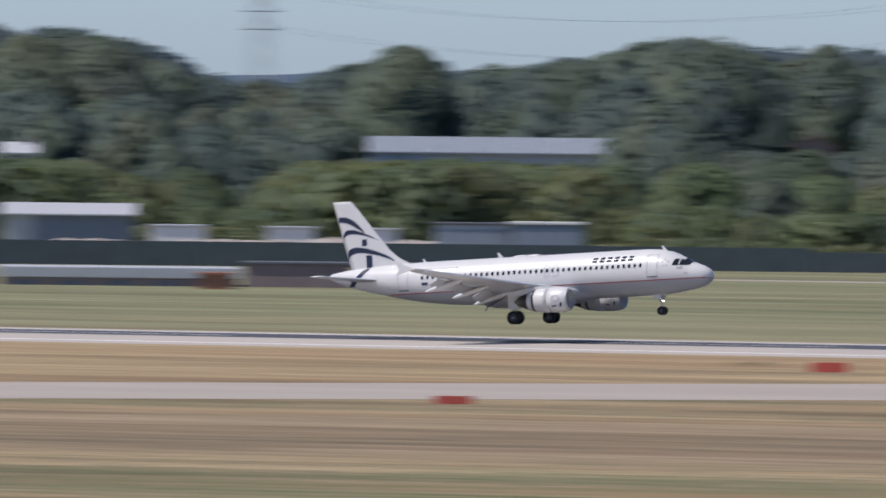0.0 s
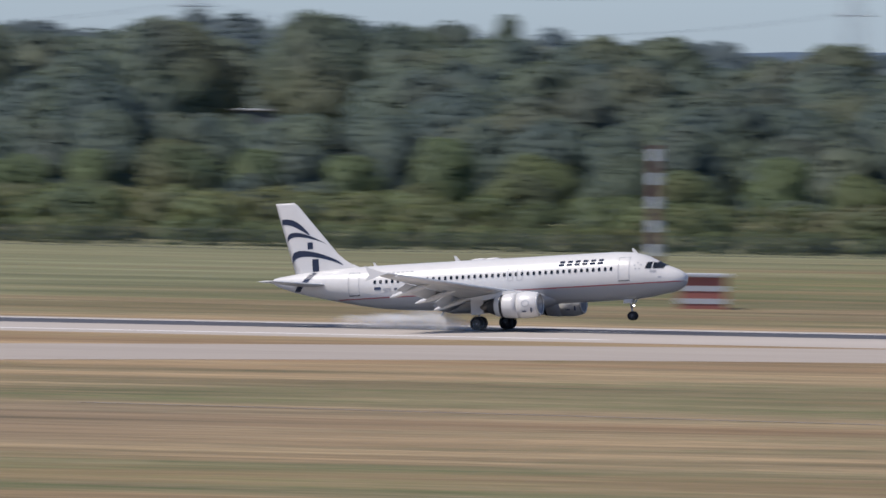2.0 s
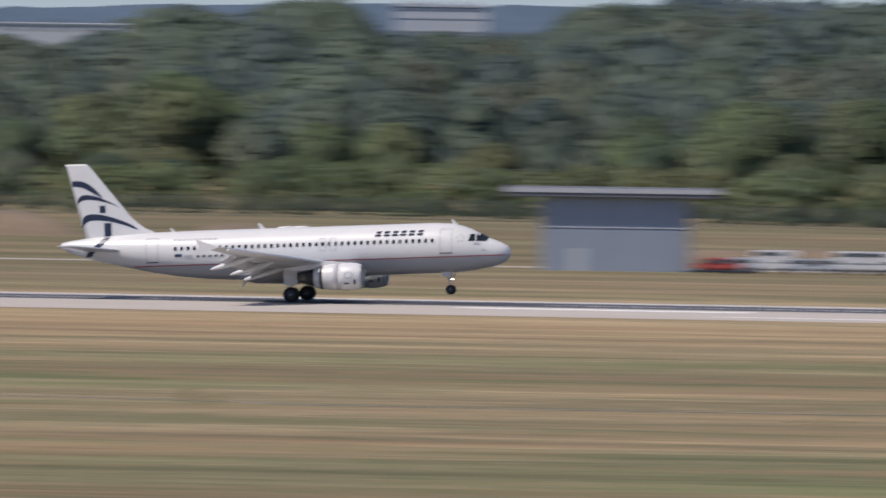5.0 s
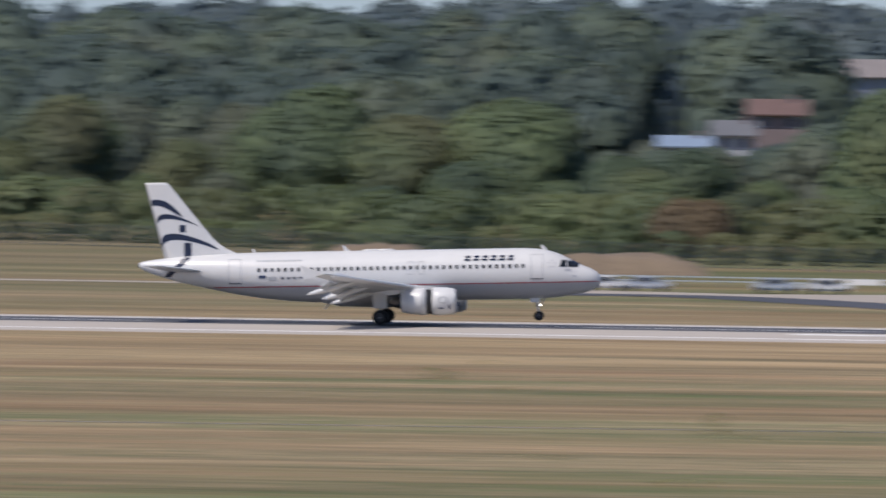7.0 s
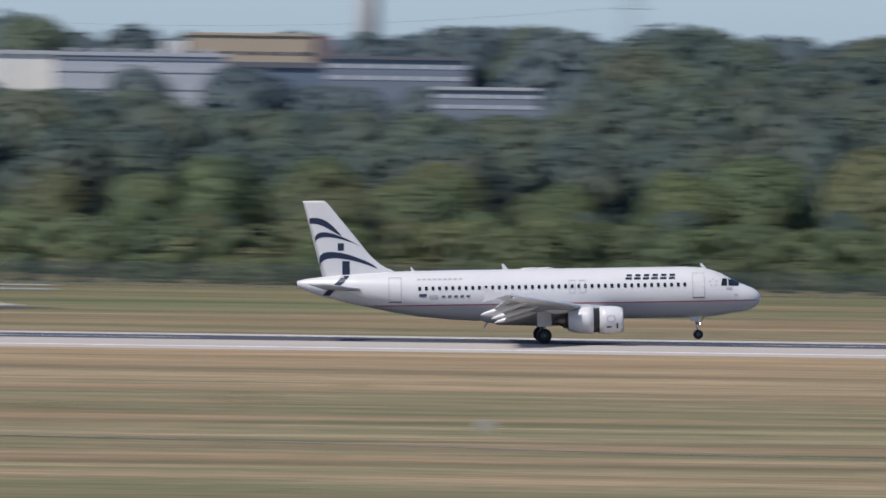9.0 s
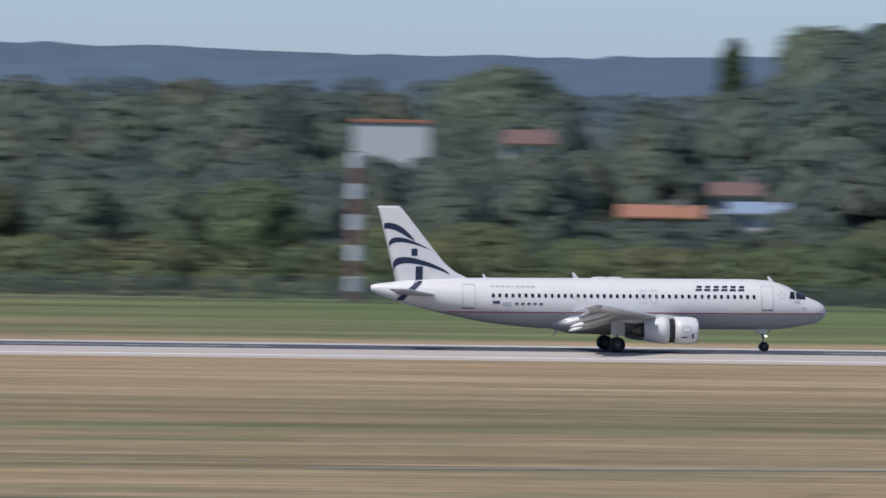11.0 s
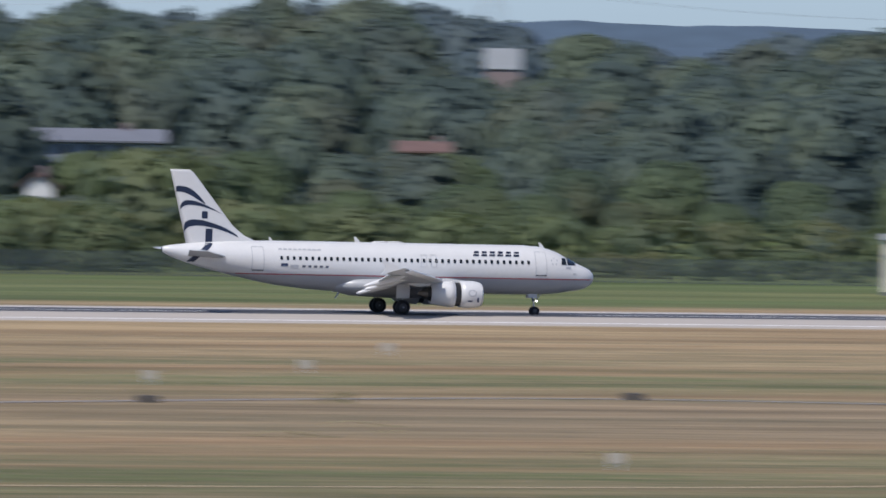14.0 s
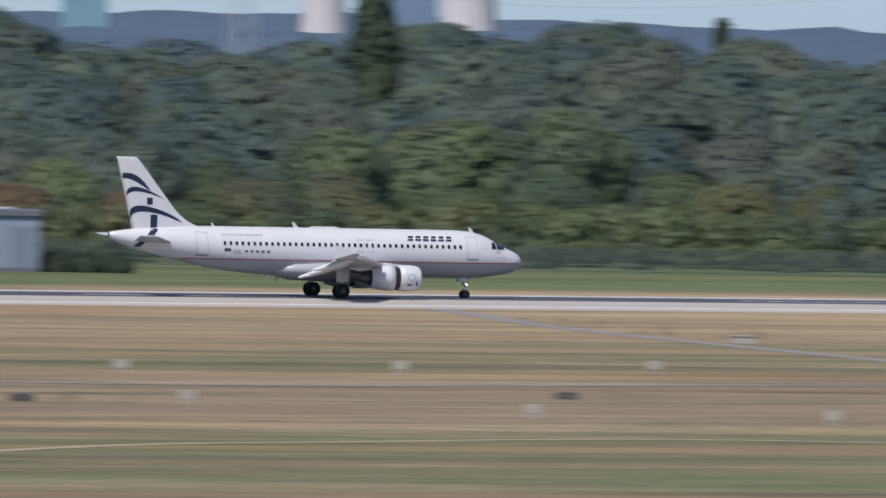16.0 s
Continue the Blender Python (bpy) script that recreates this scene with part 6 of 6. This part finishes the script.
COPPER = leaf_material("copper_foliage", (0.036, 0.034, 0.040), (0.056, 0.048, 0.050), 0.3, olive=(0.052, 0.046, 0.046))
RUSSET = leaf_material("russet_foliage", (0.085, 0.068, 0.045), (0.120, 0.090, 0.056), 0.3, olive=(0.110, 0.090, 0.052))
for k, (deg, away, hh, ww, mat, label) in enumerate((
        (18.22, 1900, 17.5, 9.0, COPPER, "dark purple copper beech among green trees"), (13.45, 2000, 26.0, 9.0, COPPER, "dark purple copper beech over the wood"),
        (18.80, 1485, 6.6, 7.5, RUSSET, "russet-brown tree at the edge of the wood"), (18.33, 1490, 7.0, 8.5, RUSSET, "russet-brown tree beside the hangar"), (-2.9, 1560, 6.5, 8.0, RUSSET, "russet-brown tree at the edge of the wood"),
        (13.90, 1733, 8.4, 7.0, LEAVES, "green broadleaf tree between two houses"), (14.08, 1736, 8.9, 7.5, LEAVES, "green broadleaf tree between two houses"), (14.27, 1730, 8.6, 7.5, LEAVES, "green broadleaf tree between two houses"))):
    ob = thing("broadleaf_tree", label, "tree", Matrix.Translation(bearing(deg, away)))
    part("trunk", mesh("trunk", *trunk(k + 60, hh, hh * 0.3, ww * 0.8), BARK), ob)
    part("crown", leafy("crown", crown(k + 160, hh, ww, hh * 0.25, 2200, 0.36, dense=True), mat), ob)

WEST_TALL = ((-26.72, 1.4, 0.34), (-26.42, 1.4, 0.34), (-25.27, 1.0, 0.36), (-24.66, 0.0, 0.36), (-24.12, 1.7, 0.44), (-23.64, 1.3, 0.26), (-23.2, 1.7, 0.34), (-22.57, 1.5, 0.45), (-21.85, 1.5, 0.48), (-21.16, 1.0, 0.3), (-20.4, 1.2, 0.4),
             (-19.8, 1.8, 0.38), (-19.48, 0.9, 0.34), (-18.73, 0.3, 0.25), (-18.45, 0.3, 0.27), (-17.83, -0.1, 0.3), (-16.81, -0.3, 0.28), (-15.75, -0.9, 0.3), (-14.91, -1.6, 0.4), (-13.05, -1.9, 0.3), (-10.63, -0.7, 0.5), (-10.15, 0.3, 0.5), (-9.0, 0.0, 0.45))
EAST_TALL = ((-1.98, 1.7, 0.34), (-0.73, 1.3, 0.4), (0.08, 0.8, 0.3), (2.04, 0.6, 0.32), (2.7, 0.4, 0.38), (3.35, 0.2, 0.4), (7.26, -1.5, 0.42), (8.52, 1.5, 0.4), (8.8, 1.7, 0.4), (9.35, 1.2, 0.36), (9.65, 1.9, 0.46), (10.35, -0.8, 0.36), (11.28, -0.4, 0.38),
             (11.85, 1.0, 0.42), (12.65, 1.9, 0.34), (13.34, 1.3, 0.34), (14.1, 0.6, 0.45), (14.82, 1.3, 0.26), (15.2, 1.2, 0.42), (16.02, -1.0, 0.28), (17.07, -0.3, 0.4), (18.2, -0.5, 0.4), (19.95, -1.0, 0.34), (20.63, -0.7, 0.42), (21.17, -1.6, 0.36))
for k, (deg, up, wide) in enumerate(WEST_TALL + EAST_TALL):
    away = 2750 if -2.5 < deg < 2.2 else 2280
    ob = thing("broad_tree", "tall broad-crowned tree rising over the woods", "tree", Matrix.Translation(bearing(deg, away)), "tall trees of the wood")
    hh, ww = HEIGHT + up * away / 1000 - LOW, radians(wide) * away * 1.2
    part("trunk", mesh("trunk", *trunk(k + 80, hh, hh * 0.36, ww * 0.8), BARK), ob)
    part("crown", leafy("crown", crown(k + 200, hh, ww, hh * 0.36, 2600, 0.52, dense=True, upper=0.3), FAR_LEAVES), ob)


# ---- what moves ----
def motions():
    walk(AIRLINER, [(t, pose(x, DEPTH, z, 0, -p, 0)) for t, x, z, p in (
        (0.0, -555.01, 1.69, 3.87),
        (0.5, -521.62, 1.12, 5.28),
        (1.0, -486.08, 0.49, 5.55),
        (1.5, -453.24, 0.22, 4.71),
        (2.0, -417.43, 0.12, 4.12),
        (2.5, -384.56, 0.15, 3.74),
        (3.0, -349.57, 0.16, 3.63),
        (3.5, -316.63, 0.15, 3.36),
        (4.0, -281.41, 0.14, 3.59),
        (4.5, -249.08, 0.13, 3.04),
        (5.0, -216.03, 0.14, 2.86),
        (7.5, -52.36, 0.05, 1.31),
        (8.0, -19.21, 0.02, 0.89),
        (8.5, 11.09, 0.06, 1.53),
        (9.0, 43.15, 0.04, 1.75),
        (11.5, 192.00, 0.00, 0.12),
        (12.0, 221.27, 0.00, 0.04),
        (12.5, 247.83, 0.00, -0.04),
        (13.0, 276.30, 0.00, -0.31),
        (13.5, 301.89, 0.00, -0.22),
        (14.0, 328.81, 0.00, -0.39),
        (14.5, 353.25, 0.00, -0.27),
        (15.0, 379.05, 0.00, -0.30),
        (15.5, 402.18, 0.00, -0.38),
        (16.0, 427.04, 0.00, -0.28),
    )])
    def lifted(t, side):
        """The wing bends upwards while it carries the weight."""
        a = float(np.interp(t, [0, 1.0, 2.0, 3.0, 5.0, 7.5, 9.0, 11.5], [3.9, 4.1, 3.8, 3.0, 2.2, 0.8, 0.3, 0.0]))
        return pose(0, side * 1.9, 2.5, a * side) @ pose(0, -side * 1.9, -2.5)

    for kind, ob, at in MOVING:
        if kind == "flex":
            walk(ob, [(t, lifted(t, at)) for t in (0.0, 1.0, 2.0, 3.0, 5.0, 7.5, 9.0, 11.5, 16.0)])
            continue
        if kind == "sleeve":
            x, y, z = at
            walk(ob, [(0.0, pose(x, y, z)), (5.6, pose(x, y, z)), (6.8, pose(x - 0.48, y, z)), (16.0, pose(x - 0.48, y, z))])
        elif kind == "gear":
            walk(ob, [(t, pose(0, 0, z)) for t, z in ((0.0, -0.15), (2.0, -0.14), (2.5, -0.15), (3.0, -0.16), (3.5, -0.15), (4.0, -0.14), (4.5, -0.13), (5.0, -0.14), (7.5, -0.05), (9.0, -0.04), (11.5, 0.0), (16.0, 0.0))])
        elif kind == "smoke":
            x, y, i = at
            t0 = 1.72 + 0.026 * i
            walk(ob, [(0.0, pose(x, y, -3.5)), (t0, pose(x, y, -3.5)), (t0 + 0.12, pose(x, y, 0.5)), (2.5, pose(x + 0.5 * (i - 9), y, 0.7 + 0.05 * i)), (3.2, pose(x + 0.9 * (i - 9), y, 1.2)), (4.4, pose(x + 1.2 * (i - 9), y, -3.5)), (16.0, pose(x + 1.2 * (i - 9), y, -3.5))])
        else:
            x, y, z, yaw = at
            side = 1 if y > 0 else -1
            walk(ob, [(t, lifted(t, side) @ pose(x, y, z, 0, a, yaw)) for t, a in ((0.0, -2), (1.0, -2), (2.0, -2), (3.0, 38), (5.0, 38), (7.5, 38), (9.0, 38), (11.5, 38), (16.0, 38))])


motions()
